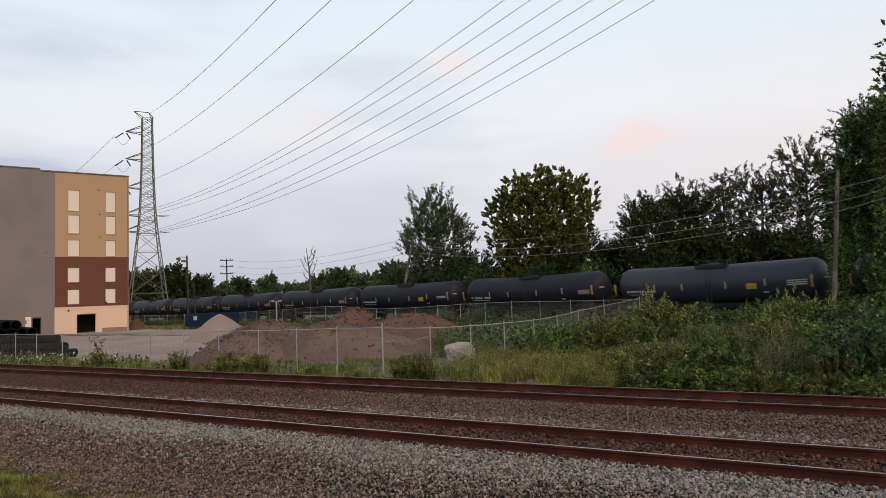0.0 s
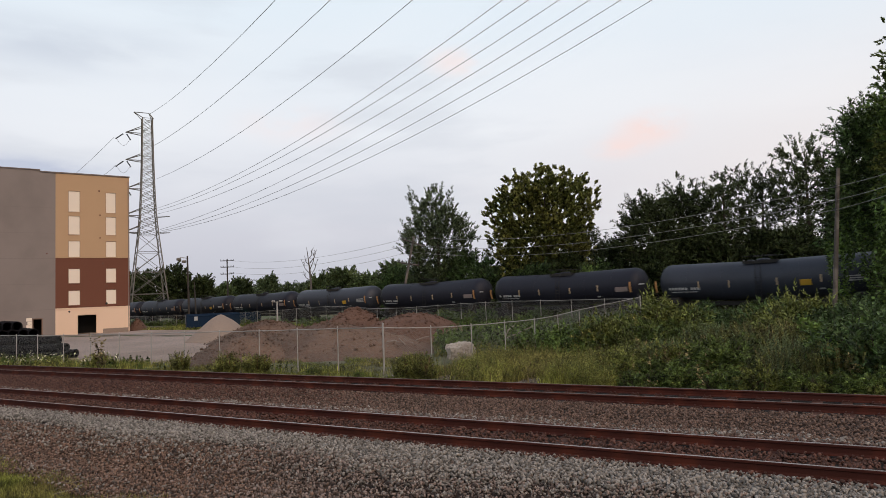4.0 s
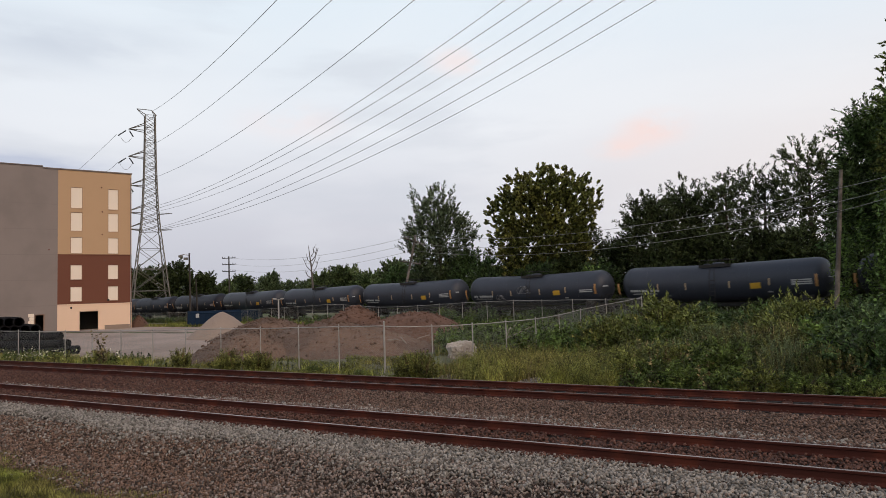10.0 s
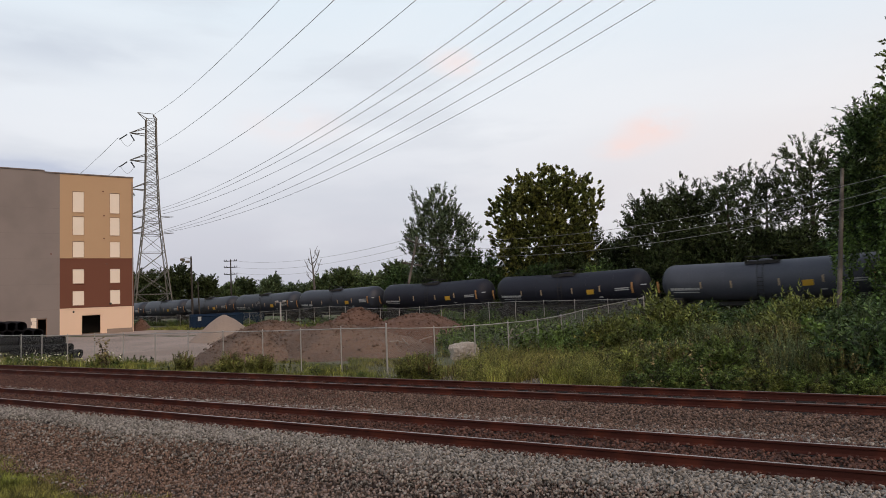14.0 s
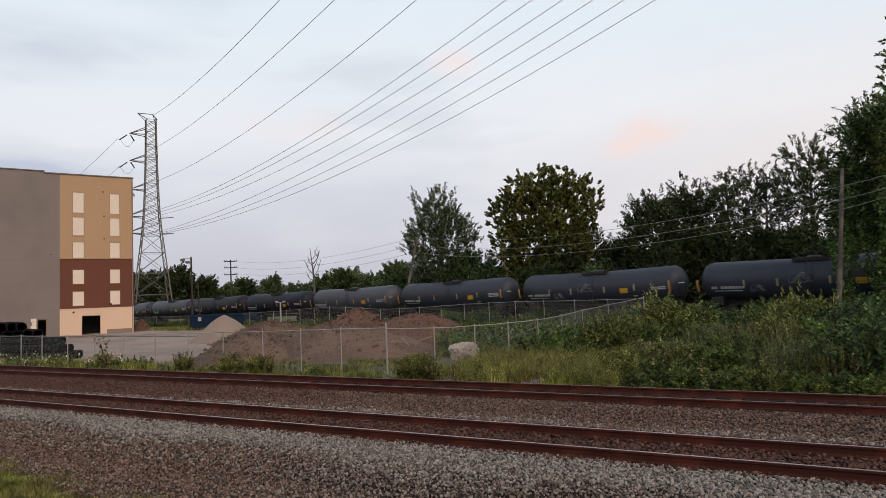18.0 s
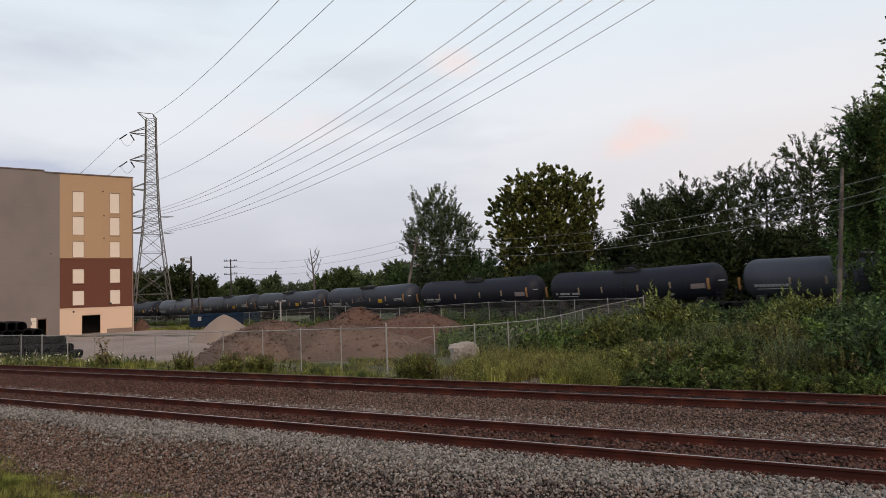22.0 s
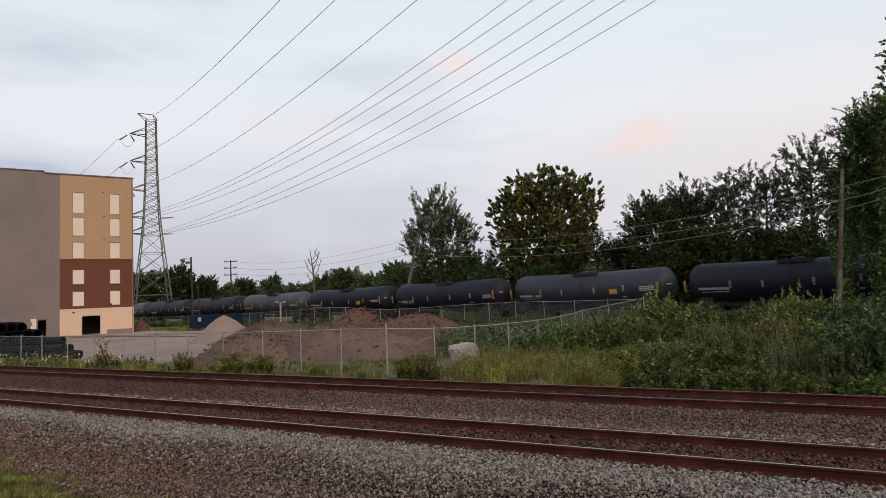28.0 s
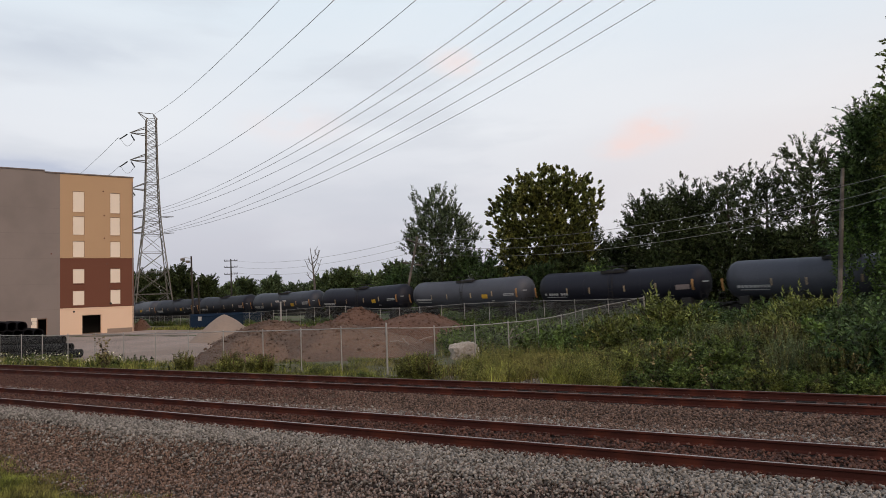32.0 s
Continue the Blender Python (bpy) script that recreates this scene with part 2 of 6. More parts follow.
TURQUOISE = material("turquoise_paint", (0.09, 0.36, 0.32), 0.35, 0.1)
GLASS_DARK = material("tinted_glass", (0.02, 0.025, 0.03), 0.1, 0.05)
RUBBER = material("rubber", (0.02, 0.02, 0.02), 0.9, 0.2)
PALE_STONE = material("pale_boulder", (0.40, 0.35, 0.30), 0.9, 0.25, 1.2, 10, 0.6, second=(0.26, 0.22, 0.19))


# clump: scale of the light and shade patches painted into the leaves
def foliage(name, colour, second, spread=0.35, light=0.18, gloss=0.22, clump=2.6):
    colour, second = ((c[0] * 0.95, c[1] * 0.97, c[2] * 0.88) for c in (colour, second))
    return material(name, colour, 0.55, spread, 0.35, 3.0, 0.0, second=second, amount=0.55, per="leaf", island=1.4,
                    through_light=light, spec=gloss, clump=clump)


# shade from the wood's depth is put into this dark leaf colour
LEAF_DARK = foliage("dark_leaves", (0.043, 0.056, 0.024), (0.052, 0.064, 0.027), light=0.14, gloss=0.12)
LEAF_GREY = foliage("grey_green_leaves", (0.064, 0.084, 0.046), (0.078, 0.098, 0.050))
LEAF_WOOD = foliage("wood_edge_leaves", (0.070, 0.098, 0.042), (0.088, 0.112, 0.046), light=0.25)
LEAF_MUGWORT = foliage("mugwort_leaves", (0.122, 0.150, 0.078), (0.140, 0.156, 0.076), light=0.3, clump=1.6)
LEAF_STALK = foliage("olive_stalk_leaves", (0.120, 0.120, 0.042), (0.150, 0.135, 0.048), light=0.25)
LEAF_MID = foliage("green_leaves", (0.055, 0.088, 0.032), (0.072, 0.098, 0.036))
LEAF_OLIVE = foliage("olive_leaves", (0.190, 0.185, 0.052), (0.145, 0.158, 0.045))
# haze of distance put into the leaf colour as a paler green
LEAF_FAR = foliage("hazed_leaves", (0.110, 0.142, 0.074), (0.085, 0.115, 0.060), light=0.35)
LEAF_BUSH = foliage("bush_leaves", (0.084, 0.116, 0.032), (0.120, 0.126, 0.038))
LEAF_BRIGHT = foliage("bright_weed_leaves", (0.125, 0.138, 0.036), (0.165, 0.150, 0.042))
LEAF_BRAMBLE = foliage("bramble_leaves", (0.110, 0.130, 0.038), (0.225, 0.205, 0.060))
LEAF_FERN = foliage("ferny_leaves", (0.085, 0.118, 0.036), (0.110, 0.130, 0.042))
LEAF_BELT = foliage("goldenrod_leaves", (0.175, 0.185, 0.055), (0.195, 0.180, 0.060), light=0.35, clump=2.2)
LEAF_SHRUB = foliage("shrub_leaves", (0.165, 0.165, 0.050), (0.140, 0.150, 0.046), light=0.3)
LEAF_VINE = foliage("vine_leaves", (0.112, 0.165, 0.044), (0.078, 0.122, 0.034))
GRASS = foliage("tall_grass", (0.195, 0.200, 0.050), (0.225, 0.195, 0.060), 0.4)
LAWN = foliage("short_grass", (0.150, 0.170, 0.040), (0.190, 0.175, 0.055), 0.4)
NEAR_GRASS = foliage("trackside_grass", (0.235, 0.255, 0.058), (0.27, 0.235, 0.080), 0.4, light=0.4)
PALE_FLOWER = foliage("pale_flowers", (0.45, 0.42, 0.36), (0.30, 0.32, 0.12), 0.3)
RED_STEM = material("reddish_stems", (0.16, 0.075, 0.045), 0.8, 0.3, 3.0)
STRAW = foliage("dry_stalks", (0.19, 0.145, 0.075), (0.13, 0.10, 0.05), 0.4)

# ---- building helpers ----


def part(name, bm, mat, parent=None, label="", smooth=False):
    me = bpy.data.meshes.new(name)
    if smooth:
        for f in bm.faces:
            f.smooth = True
    bm.to_mesh(me)
    bm.free()
    me.materials.append(mat)
    ob = new(name, me)
    if parent:
        ob.parent = parent
    return tagged(ob, label)


def shared(name, me, parent, m):
    ob = new(name, me)
    ob.parent, ob.matrix_basis = parent, m
    return ob


def thing(name, m, label, category, group="", kind=""):
    ob = new(name)
    ob.empty_display_size = 0.3
    ob.matrix_basis = m
    return tagged(ob, label, category, group, kind)


def cloud_mesh(name, verts, faces, mat, smooth=False):
    """A mesh from arrays: verts (n, 3), faces (m, k) with one k."""
    me = bpy.data.meshes.new(name)
    verts, faces = np.asarray(verts, np.float32), np.asarray(faces, np.int32)
    k = faces.shape[1]
    me.vertices.add(len(verts))
    me.vertices.foreach_set("co", verts.ravel())
    me.loops.add(faces.size)
    me.loops.foreach_set("vertex_index", faces.ravel())
    me.polygons.add(len(faces))
    me.polygons.foreach_set("loop_start", np.arange(0, faces.size, k, dtype=np.int32))
    if smooth:
        me.polygons.foreach_set("use_smooth", np.ones(len(faces), bool))
    me.update(calc_edges=True)
    me.materials.append(mat)
    return me


def box(bm, x0, y0, z0, x1, y1, z1, bevel=0.0, m=None):
    r = bmesh.ops.create_cube(bm, size=1.0, matrix=Matrix.Translation(((x0 + x1) / 2, (y0 + y1) / 2, (z0 + z1) / 2))
                              @ Matrix.Diagonal((x1 - x0, y1 - y0, z1 - z0, 1)))
    if bevel:
        edges = list({e for v in r["verts"] for e in v.link_edges})
        made = bmesh.ops.bevel(bm, geom=edges, offset=bevel, segments=1, affect="EDGES")
    if m is not None:
        bmesh.ops.transform(bm, matrix=m, verts=[v for v in bm.verts] if bevel else r["verts"])
    return bm


def new_box(*a, **k):
    return box(bmesh.new(), *a, **k)


def tube(bm, pts, radii, sides=6, cap=True):
    """A tapered tube along points."""
    pts = [Vector(p) for p in pts]
    if not hasattr(radii, "__len__"):
        radii = [radii] * len(pts)
    rings = []
    for i, p in enumerate(pts):
        d = (pts[min(i + 1, len(pts) - 1)] - pts[max(i - 1, 0)]).normalized()
        u = d.orthogonal().normalized() if abs(d.z) > 0.9 else d.cross(Vector((0, 0, 1))).normalized()
        v = d.cross(u)
        rings.append([bm.verts.new(p + (u * math.cos(a) + v * math.sin(a)) * radii[i])
                      for a in (2 * math.pi * k / sides for k in range(sides))])
    for a, b in zip(rings, rings[1:]):
        for k in range(sides):
            bm.faces.new((a[k], a[(k + 1) % sides], b[(k + 1) % sides], b[k]))
    if cap:
        bm.faces.new(rings[0][::-1])
        bm.faces.new(rings[-1])
    return bm


def new_tube(*a, **k):
    return tube(bmesh.new(), *a, **k)


def lathe(bm, profile, sides=20, axis="z", m=None):
    """Turns (radius, height) pairs round an axis."""
    rings = []
    for r, h in profile:
        ring = []
        for k in range(sides):
            a = 2 * math.pi * k / sides
            p = (r * math.cos(a), r * math.sin(a), h) if axis == "z" else ((h, r * math.cos(a), r * math.sin(a)) if axis == "x" else (r * math.cos(a), h, r * math.sin(a)))
            ring.append(bm.verts.new(m @ Vector(p) if m is not None else p))
        rings.append(ring)
    for a, b in zip(rings, rings[1:]):
        for k in range(sides):
            bm.faces.new((a[k], a[(k + 1) % sides], b[(k + 1) % sides], b[k]))
    bm.faces.new(rings[0][::-1])
    bm.faces.new(rings[-1])
    return bm


# ---- plan: the near tracks run along ALONG, at distances ACROSS from the camera's stand ----
ALONG, ACROSS = Vector((0.8685, -0.4957, 0)), Vector((0.4957, 0.8685, 0))
TRACK_TURN = math.degrees(math.atan2(ALONG.y, ALONG.x))


def plan(r, q, z=0.0):
    return ALONG * r + ACROSS * q + Vector((0, 0, z))


# the far railway: a point on it, its way to the left, and its fall
CAR = 18.1
FAR_DIR = Vector((-0.7196, 0.6944, 0))
FAR_SIDE = Vector((-0.6944, -0.7196, 0))       # towards the camera
FAR_P0 = Vector((24.97, 51.08, 0.30))
FALL = -0.0071


def far_line(d, side=0.0, z=0.0):
    """A point d metres along the far railway, to the left, side metres towards the camera, z above its rails."""
    return FAR_P0 + FAR_DIR * d + FAR_SIDE * side + Vector((0, 0, FALL * min(d, 150) + z))


def step(a, b, x):
    t = np.clip((x - a) / (b - a), 0, 1)
    return t * t * (3 - 2 * t)


def height_at(x, y):
    """The ground's height."""
    x, y = np.asarray(x, float), np.asarray(y, float)
    r = x * ALONG.x + y * ALONG.y
    q = x * ACROSS.x + y * ACROSS.y
    z = -0.42 + 0.35 * step(8.2, 9.9, q) - 0.06 * step(13.3, 14.2, q) + 0.06 * step(14.8, 15.7, q) - 0.28 * step(18.9, 20.8, q)
    z = z + 1.65 * step(3.0, 0.3, q)          # the bank on which the camera stands
    d = (x - FAR_P0.x) * FAR_DIR.x + (y - FAR_P0.y) * FAR_DIR.y
    s = (x - FAR_P0.x) * FAR_SIDE.x + (y - FAR_P0.y) * FAR_SIDE.y
    far_z = FAR_P0.z + FALL * np.clip(d, -150, 150) - 0.42
    z = z + (far_z - z) * step(13.0, 4.0, np.abs(s))
    z = np.where(s < 0, np.maximum(z, far_z - 0.3) * step(-60, -4, s) + (1 - step(-60, -4, s)) * -0.3, z)
    z = z + 0.05 * np.sin(x * 0.9 + 1.3) * np.cos(y * 0.7) * step(20, 24, q)
    return z


def on_ground(x, y, dz=0.0):
    return Vector((x, y, float(height_at(x, y)) + dz))


# ---- the ground, one sheet to the horizon ----


def grid_sheet(name, rs, qs, mat, lift=0.0, z_of=None):
    rr, qq = np.meshgrid(rs, qs, indexing="ij")
    x, y = rr * ALONG.x + qq * ACROSS.x, rr * ALONG.y + qq * ACROSS.y
    z = (z_of or height_at)(x, y) + lift
    n, k = rr.shape
    idx = np.arange(n * k).reshape(n, k)
    f = np.stack([idx[:-1, :-1], idx[1:, :-1], idx[1:, 1:], idx[:-1, 1:]], -1).reshape(-1, 4)
    return cloud_mesh(name, np.stack([x, y, z], -1).reshape(-1, 3), f, mat, True)


rs = np.concatenate([-np.geomspace(3500, 125, 24), np.arange(-120, 121, 2.0), np.geomspace(125, 3500, 24)])
qs = np.concatenate([-np.geomspace(3500, 12, 22), np.arange(-10, 8, 1.0), np.arange(8, 24, 0.35), np.arange(24, 130, 2.0), np.geomspace(132, 3800, 26)])
tagged(new("ground", grid_sheet("ground", rs, qs, GROUND)), "weedy brown and green ground beside the railway", "ground", kind="structure")
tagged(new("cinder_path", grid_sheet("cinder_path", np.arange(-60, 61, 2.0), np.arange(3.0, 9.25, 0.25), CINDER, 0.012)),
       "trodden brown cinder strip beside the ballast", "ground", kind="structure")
# this sheet's dark colour paints the shaded gaps under the loose stones
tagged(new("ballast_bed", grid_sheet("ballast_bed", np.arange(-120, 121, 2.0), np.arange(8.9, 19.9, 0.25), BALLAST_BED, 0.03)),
       "dark brown stone bed under two railway tracks, shade between stones put into its colour", "ballast", kind="structure")
# ---- the two near tracks ----


def rail_profile(bm, length):
    """A flat-bottomed rail along x, foot at z = 0."""
    half = [(0.070, 0.0), (0.070, 0.012), (0.020, 0.030), (0.010, 0.045), (0.010, 0.125), (0.034, 0.140), (0.036, 0.165), (0.028, 0.176)]
    loop = half + [(-y, z) for y, z in reversed(half)]
    a = [bm.verts.new((-length / 2, y, z)) for y, z in loop]
    b = [bm.verts.new((length / 2, y, z)) for y, z in loop]
    for i in range(len(loop)):
        j = (i + 1) % len(loop)
        bm.faces.new((a[i], a[j], b[j], b[i]))
    bm.faces.new(a[::-1])
    bm.faces.new(b)
    return bm


def railway_track(q_mid, label, pitch=0.60, gauge=1.505, head_mat=RAIL_HEAD):
    tr = thing("railway_track", Matrix.Translation(plan(0, q_mid, 0)) @ pose(0, 0, 0, 0, 0, TRACK_TURN), label, "railway track",
               "near tracks", "structure")
    for side in (-gauge / 2, gauge / 2):
        rail = part("rail", rail_profile(bmesh.new(), 240), RAIL_RUST, tr, "rusty steel rail")
        rail.location = (0, side, 0)
        part("rail_head", new_box(-120, -0.026, 0.1765, 120, 0.026, 0.180), head_mat, rail, "worn bright running surface")
    tie_bm = new_box(-0.115, -1.28, -0.17, 0.115, 1.28, 0.0, bevel=0.012)
    tie = part("tie", tie_bm, TIE, tr)
    tie.location = (-50, 0, -0.002)
    plate_bm = bmesh.new()
    box(plate_bm, -0.095, -0.18, 0.0, 0.095, 0.18, 0.014)
    for dx in (-0.06, 0.06):
        for dy in (-0.105, 0.105):
            box(plate_bm, dx - 0.018, dy - 0.03, 0.012, dx + 0.018, dy + 0.03, 0.05)
    plate = part("tie_plate", plate_bm, CLIP, tr)
    plate.location = (-50, gauge / 2, -0.002)
    rng = random.Random(int(q_mid * 10))
    for i in range(146):
        x = -50 + i * pitch + rng.uniform(-0.03, 0.03)
        if x > 36:
            break
        if i:
            shared("tie", tie.data, tr, pose(x, rng.uniform(-0.05, 0.05), rng.uniform(-0.02, 0.0) - 0.002, 0, 0, rng.uniform(-1.2, 1.2)))
        for side in (-gauge / 2, gauge / 2):
            if i or side < 0:
                shared("tie_plate", plate.data, tr, pose(x, side, -0.002))
    return tr


railway_track(11.75, "near railway track with rusty rails on wooden ties")
railway_track(17.20, "second railway track with rusty rails on wooden ties", head_mat=DULL_HEAD)

# ---- the building under construction ----
FACE = Vector((0.82, 0.573, 0)).normalized()       # along the facade, to the right
CORNER = Vector((-40.2, 85.0, -0.35))              # its right end, at the ground
FACE_TURN = math.degrees(math.atan2(FACE.y, FACE.x))


def wall_panel(s0, s1, z0, z1, holes, thick=0.4):
    """A wall in the facade's plane with rectangular openings right through it; s runs to the left of the corner."""
    bm = bmesh.new()
    xs = sorted({-s0, -s1, *[-h[0] for h in holes], *[-h[1] for h in holes]})
    zs = sorted({z0, z1, *[h[2] for h in holes], *[h[3] for h in holes]})
    for a, b in zip(xs, xs[1:]):
        for c, d in zip(zs, zs[1:]):
            mx, mz = (a + b) / 2, (c + d) / 2
            if not any(-h[1] < mx < -h[0] and h[2] < mz < h[3] for h in holes):
                box(bm, a, 0, c, b, thick, d)
    bmesh.ops.remove_doubles(bm, verts=bm.verts, dist=1e-4)
    inner = [f for f in bm.faces if any(g is not f and (g.calc_center_median() - f.calc_center_median()).length < 1e-3 for e in f.edges for g in e.link_faces)]
    bmesh.ops.delete(bm, geom=list(set(inner)), context="FACES")
    return bm


def hotel():
    b = thing("building", Matrix.Translation(CORNER) @ pose(0, 0, 0, 0, 0, FACE_TURN),
              "six-storey building under construction, grey, tan, brown and cream stucco, boarded windows", "building")
    split, end, top = 8.28, 46.0, 19.95
    rows = [(15.20, 17.85), (12.35, 14.72), (9.55, 11.60), (6.30, 8.15), (3.60, 5.45)]
    cols = [(5.62, 6.92), (1.55, 2.75)]
    up = [(c[0], c[1], z[0], z[1]) for c in cols for z in rows[:3]]
    mid = [(c[0], c[1], z[0], z[1]) for c in cols for z in rows[3:]]
    part("wall", wall_panel(0.0, split, 9.42, top, up), TAN_STUCCO, b, "tan stucco upper wall")
    part("wall", wall_panel(0.0, split, 3.25, 9.42, mid), BROWN_STUCCO, b, "brown stucco middle wall")
    part("wall", wall_panel(0.0, split, -0.3, 3.25, [(3.75, 5.95, -0.3, 2.42)]), CREAM_STUCCO, b, "cream stucco ground-floor wall")
    part("wall", wall_panel(split, end, -0.3, top + 0.02, [(9.6, 10.65, -0.3, 2.2)]), GREY_STUCCO, b, "grey stucco wall")
    for z in (3.2, 6.3, 9.4, 12.5, 15.6):
        part("control_joint", new_box(-end, -0.012, z - 0.02, -split - 0.06, -0.003, z + 0.02), JOINT, b)
    # thin trim lines where the colours meet
    part("trim", new_box(-split, -0.05, 3.18, 0.0, 0.02, 3.30), CREAM_STUCCO, b)
    part("trim", new_box(-split, -0.05, 9.38, 0.0, 0.02, 9.47), BROWN_STUCCO, b)
    part("downpipe", new_tube([(-0.12, -0.06, 0), (-0.12, -0.06, top - 0.5)], 0.05), GREY_STUCCO, b, "thin grey downpipe")
    part("parapet_cap", new_box(-9.9, -0.10, top + 0.02, 0.06, 0.45, top + 0.16), CAP, b, "dark metal parapet cap")
    part("parapet_cap", new_box(-end, -0.10, top + 0.24, -9.9, 0.45, top + 0.36), CAP, b, "dark metal parapet cap")
    part("parapet", new_box(-end, 0.0, top + 0.02, -9.9, 0.4, top + 0.24), GREY_STUCCO, b)
    # side and back walls, roof
    part("wall", new_box(-0.4, 0.402, -0.3, 0.0, 24, top), TAN_STUCCO, b)
    part("wall", new_box(-end, 0.402, -0.3, -end + 0.4, 24, top), GREY_STUCCO, b)
    part("wall", new_box(-end + 0.4, 23.6, -0.3, -0.402, 24, top), GREY_STUCCO, b)
    part("roof", new_box(-end + 0.4, 0.402, top - 0.8, -0.402, 23.6, top - 0.5), CAP, b)
    part("floor_slab", new_box(-end + 0.4, 0.402, -0.3, -0.402, 23.6, -0.02), INSIDE, b)
    part("inner_wall", new_box(-end + 0.5, 4.0, -0.02, -0.5, 4.2, 3.0), INSIDE, b)
    part("inner_ceiling", new_box(-end + 0.5, 0.41, 3.0, -0.5, 4.2, 3.2), INSIDE, b)
    for s0, s1, z0, z1 in up + mid:
        w = part("window", wall_panel(s0 - 0.0, s1 + 0.0, z0, z1, [(s0 + 0.05, s1 - 0.05, z0 + 0.05, z1 - 0.05)], 0.10), FRAME_MAT, b, "boarded-up window")
        w.location.y = 0.05
        part("board", new_box(-s1 + 0.05, 0.03, z0 + 0.05, -s0 - 0.05, 0.055, z1 - 0.05), BOARD, w, "white board")
        part("sill", new_box(-s1 - 0.06, -0.10, z0 - 0.08, -s0 + 0.06, 0.02, z0 - 0.003), TAN_STUCCO if z0 > 9 else BROWN_STUCCO, w)
    frame_bm = wall_panel(3.75, 5.95, -0.3, 2.42, [(3.83, 5.87, -0.4, 2.34)], 0.2)
    d = part("doorway", frame_bm, CREAM_STUCCO, b, "open dark service doorway")
    d.location.y = 0.08
    d = part("doorway", wall_panel(9.6, 10.65, -0.3, 2.2, [(9.7, 10.55, -0.4, 2.1)], 0.2), FRAME_MAT, b, "open side doorway")
    d.location.y = 0.08
    # rough pale block edge beside the side door
    for k in range(6):
        part("block", new_box(-11.15 - 0.12 * (k % 2), -0.03, -0.2 + k * 0.42, -10.70, -0.004, 0.2 + k * 0.42), BOARD, b, "pale bare wall patch")
    for s, z, r in ((3.5, 18.0, 0.10), (3.4, 14.9, 0.10), (3.4, 12.0, 0.09), (3.1, 8.75, 0.16), (2.7, 5.9, 0.17), (2.7, 3.7, 0.15), (6.8, 2.85, 0.12), (9.2, 10.0, 0.09)):
        part("vent", lathe(bmesh.new(), [(r * 0.7, -0.06), (r, -0.05), (r, 0.0)], 10, "y", Matrix.Translation((-s, 0, z))), VENT_RUST if z > 5 else INSIDE, b, "small dark wall vent")
    part("render_patch", new_box(-3.1, -0.035, -0.3, -0.2, -0.004, 0.55), GRAVEL, b, "dusty unfinished base of the wall")
    return b


hotel()

# ---- fences ----


def chain_link(points, z_tops, label, group, post=0.027, height=1.85, mesh_gap=0.085, wire=0.0016, end_posts=()):
    """A chain-link fence through plan points, each with the height of its top rail."""
    f = thing("chain_link_fence", Matrix.Identity(4), label, "fence", group)
    for i, ((x, y), zt) in enumerate(zip(points, z_tops)):
        r = post * (1.5 if i in end_posts else 1.0)
        p = part("post", new_tube([(x, y, zt - height - 0.4), (x, y, zt + (0.14 if i in end_posts else 0.03))], r, 8), GALV, f)
        part("cap", lathe(bmesh.new(), [(r * 1.15, 0), (r * 1.1, 0.03), (r * 0.4, 0.06)], 8, "z", Matrix.Translation((x, y, zt + (0.14 if i in end_posts else 0.03)))), GALV, p)
    bm = bmesh.new()
    for (p, a), (q, b) in zip(zip(points, z_tops), zip(points[1:], z_tops[1:])):
        A, B = Vector((*p, a)), Vector((*q, b))
        part("top_rail", new_tube([A, (A + B) / 2 - Vector((0, 0, 0.015)), B], 0.022, 6, False), GALV, f)
        run = (B - A).length
        n = max(1, int(run / mesh_gap))
        down = Vector((0, 0, -height))
        lean = height / run
        for k in range(-int(height / mesh_gap), n + 1):
            for sgn in (1, -1):
                # a straight wire at 45 degrees, clipped to the bay
                u0, v0, u1, v1 = k * mesh_gap, 0.0, k * mesh_gap + height, 1.0
                if u0 < 0:
                    v0 = -u0 / height
                    u0 = 0.0
                if u1 > run:
                    v1 = v0 + (run - u0) / height if u0 > 0 or v0 > 0 else run / height
                    u1 = run
                if v1 <= v0:
                    continue
                if sgn < 0:
                    v0, v1 = 1 - v0, 1 - v1
                P = A.lerp(B, u0 / run) + down * v0
                Q = A.lerp(B, u1 / run) + down * v1
                w = Vector((0, 0, wire))
                s = (B - A).cross(Vector((0, 0, 1))).normalized() * wire
                vs = [bm.verts.new(c) for c in (P + w, P + s - w, P - s - w, Q + w, Q + s - w, Q - s - w)]
                for i0, i1 in ((0, 1), (1, 2), (2, 0)):
                    bm.faces.new((vs[i0], vs[i1], vs[i1 + 3], vs[i0 + 3]))
    part("wire_mesh", bm, WIRE_MESH, f, "sagging grey chain-link mesh")
    return f


corner = Vector((-2.50, 27.5))
stations = (0.0, 2.39, 4.69, 7.04, 9.69, 12.23, 14.80, 17.47, 20.08, 22.70, 25.37, 27.68, 30.2, 32.8, 35.4, 38.0, 40.6)
left = [corner - Vector((ALONG.x, ALONG.y)) * d for d in stations]
chain_link([tuple(p) for p in left], [1.33 + 0.24 * max(0.0, 1 - d / 24.0) ** 1.3 + 0.012 * math.sin(d * 0.7) for d in stations],
           "galvanised chain-link fence along the railway", "chain-link fences", end_posts=(0,))
turn = [(-2.50, 27.5), (-0.53, 28.5), (1.26, 29.5), (2.90, 31.0), (4.58, 33.0), (6.28, 36.0), (8.50, 41.0), (11.1, 45.0), (14.90, 49.56)]
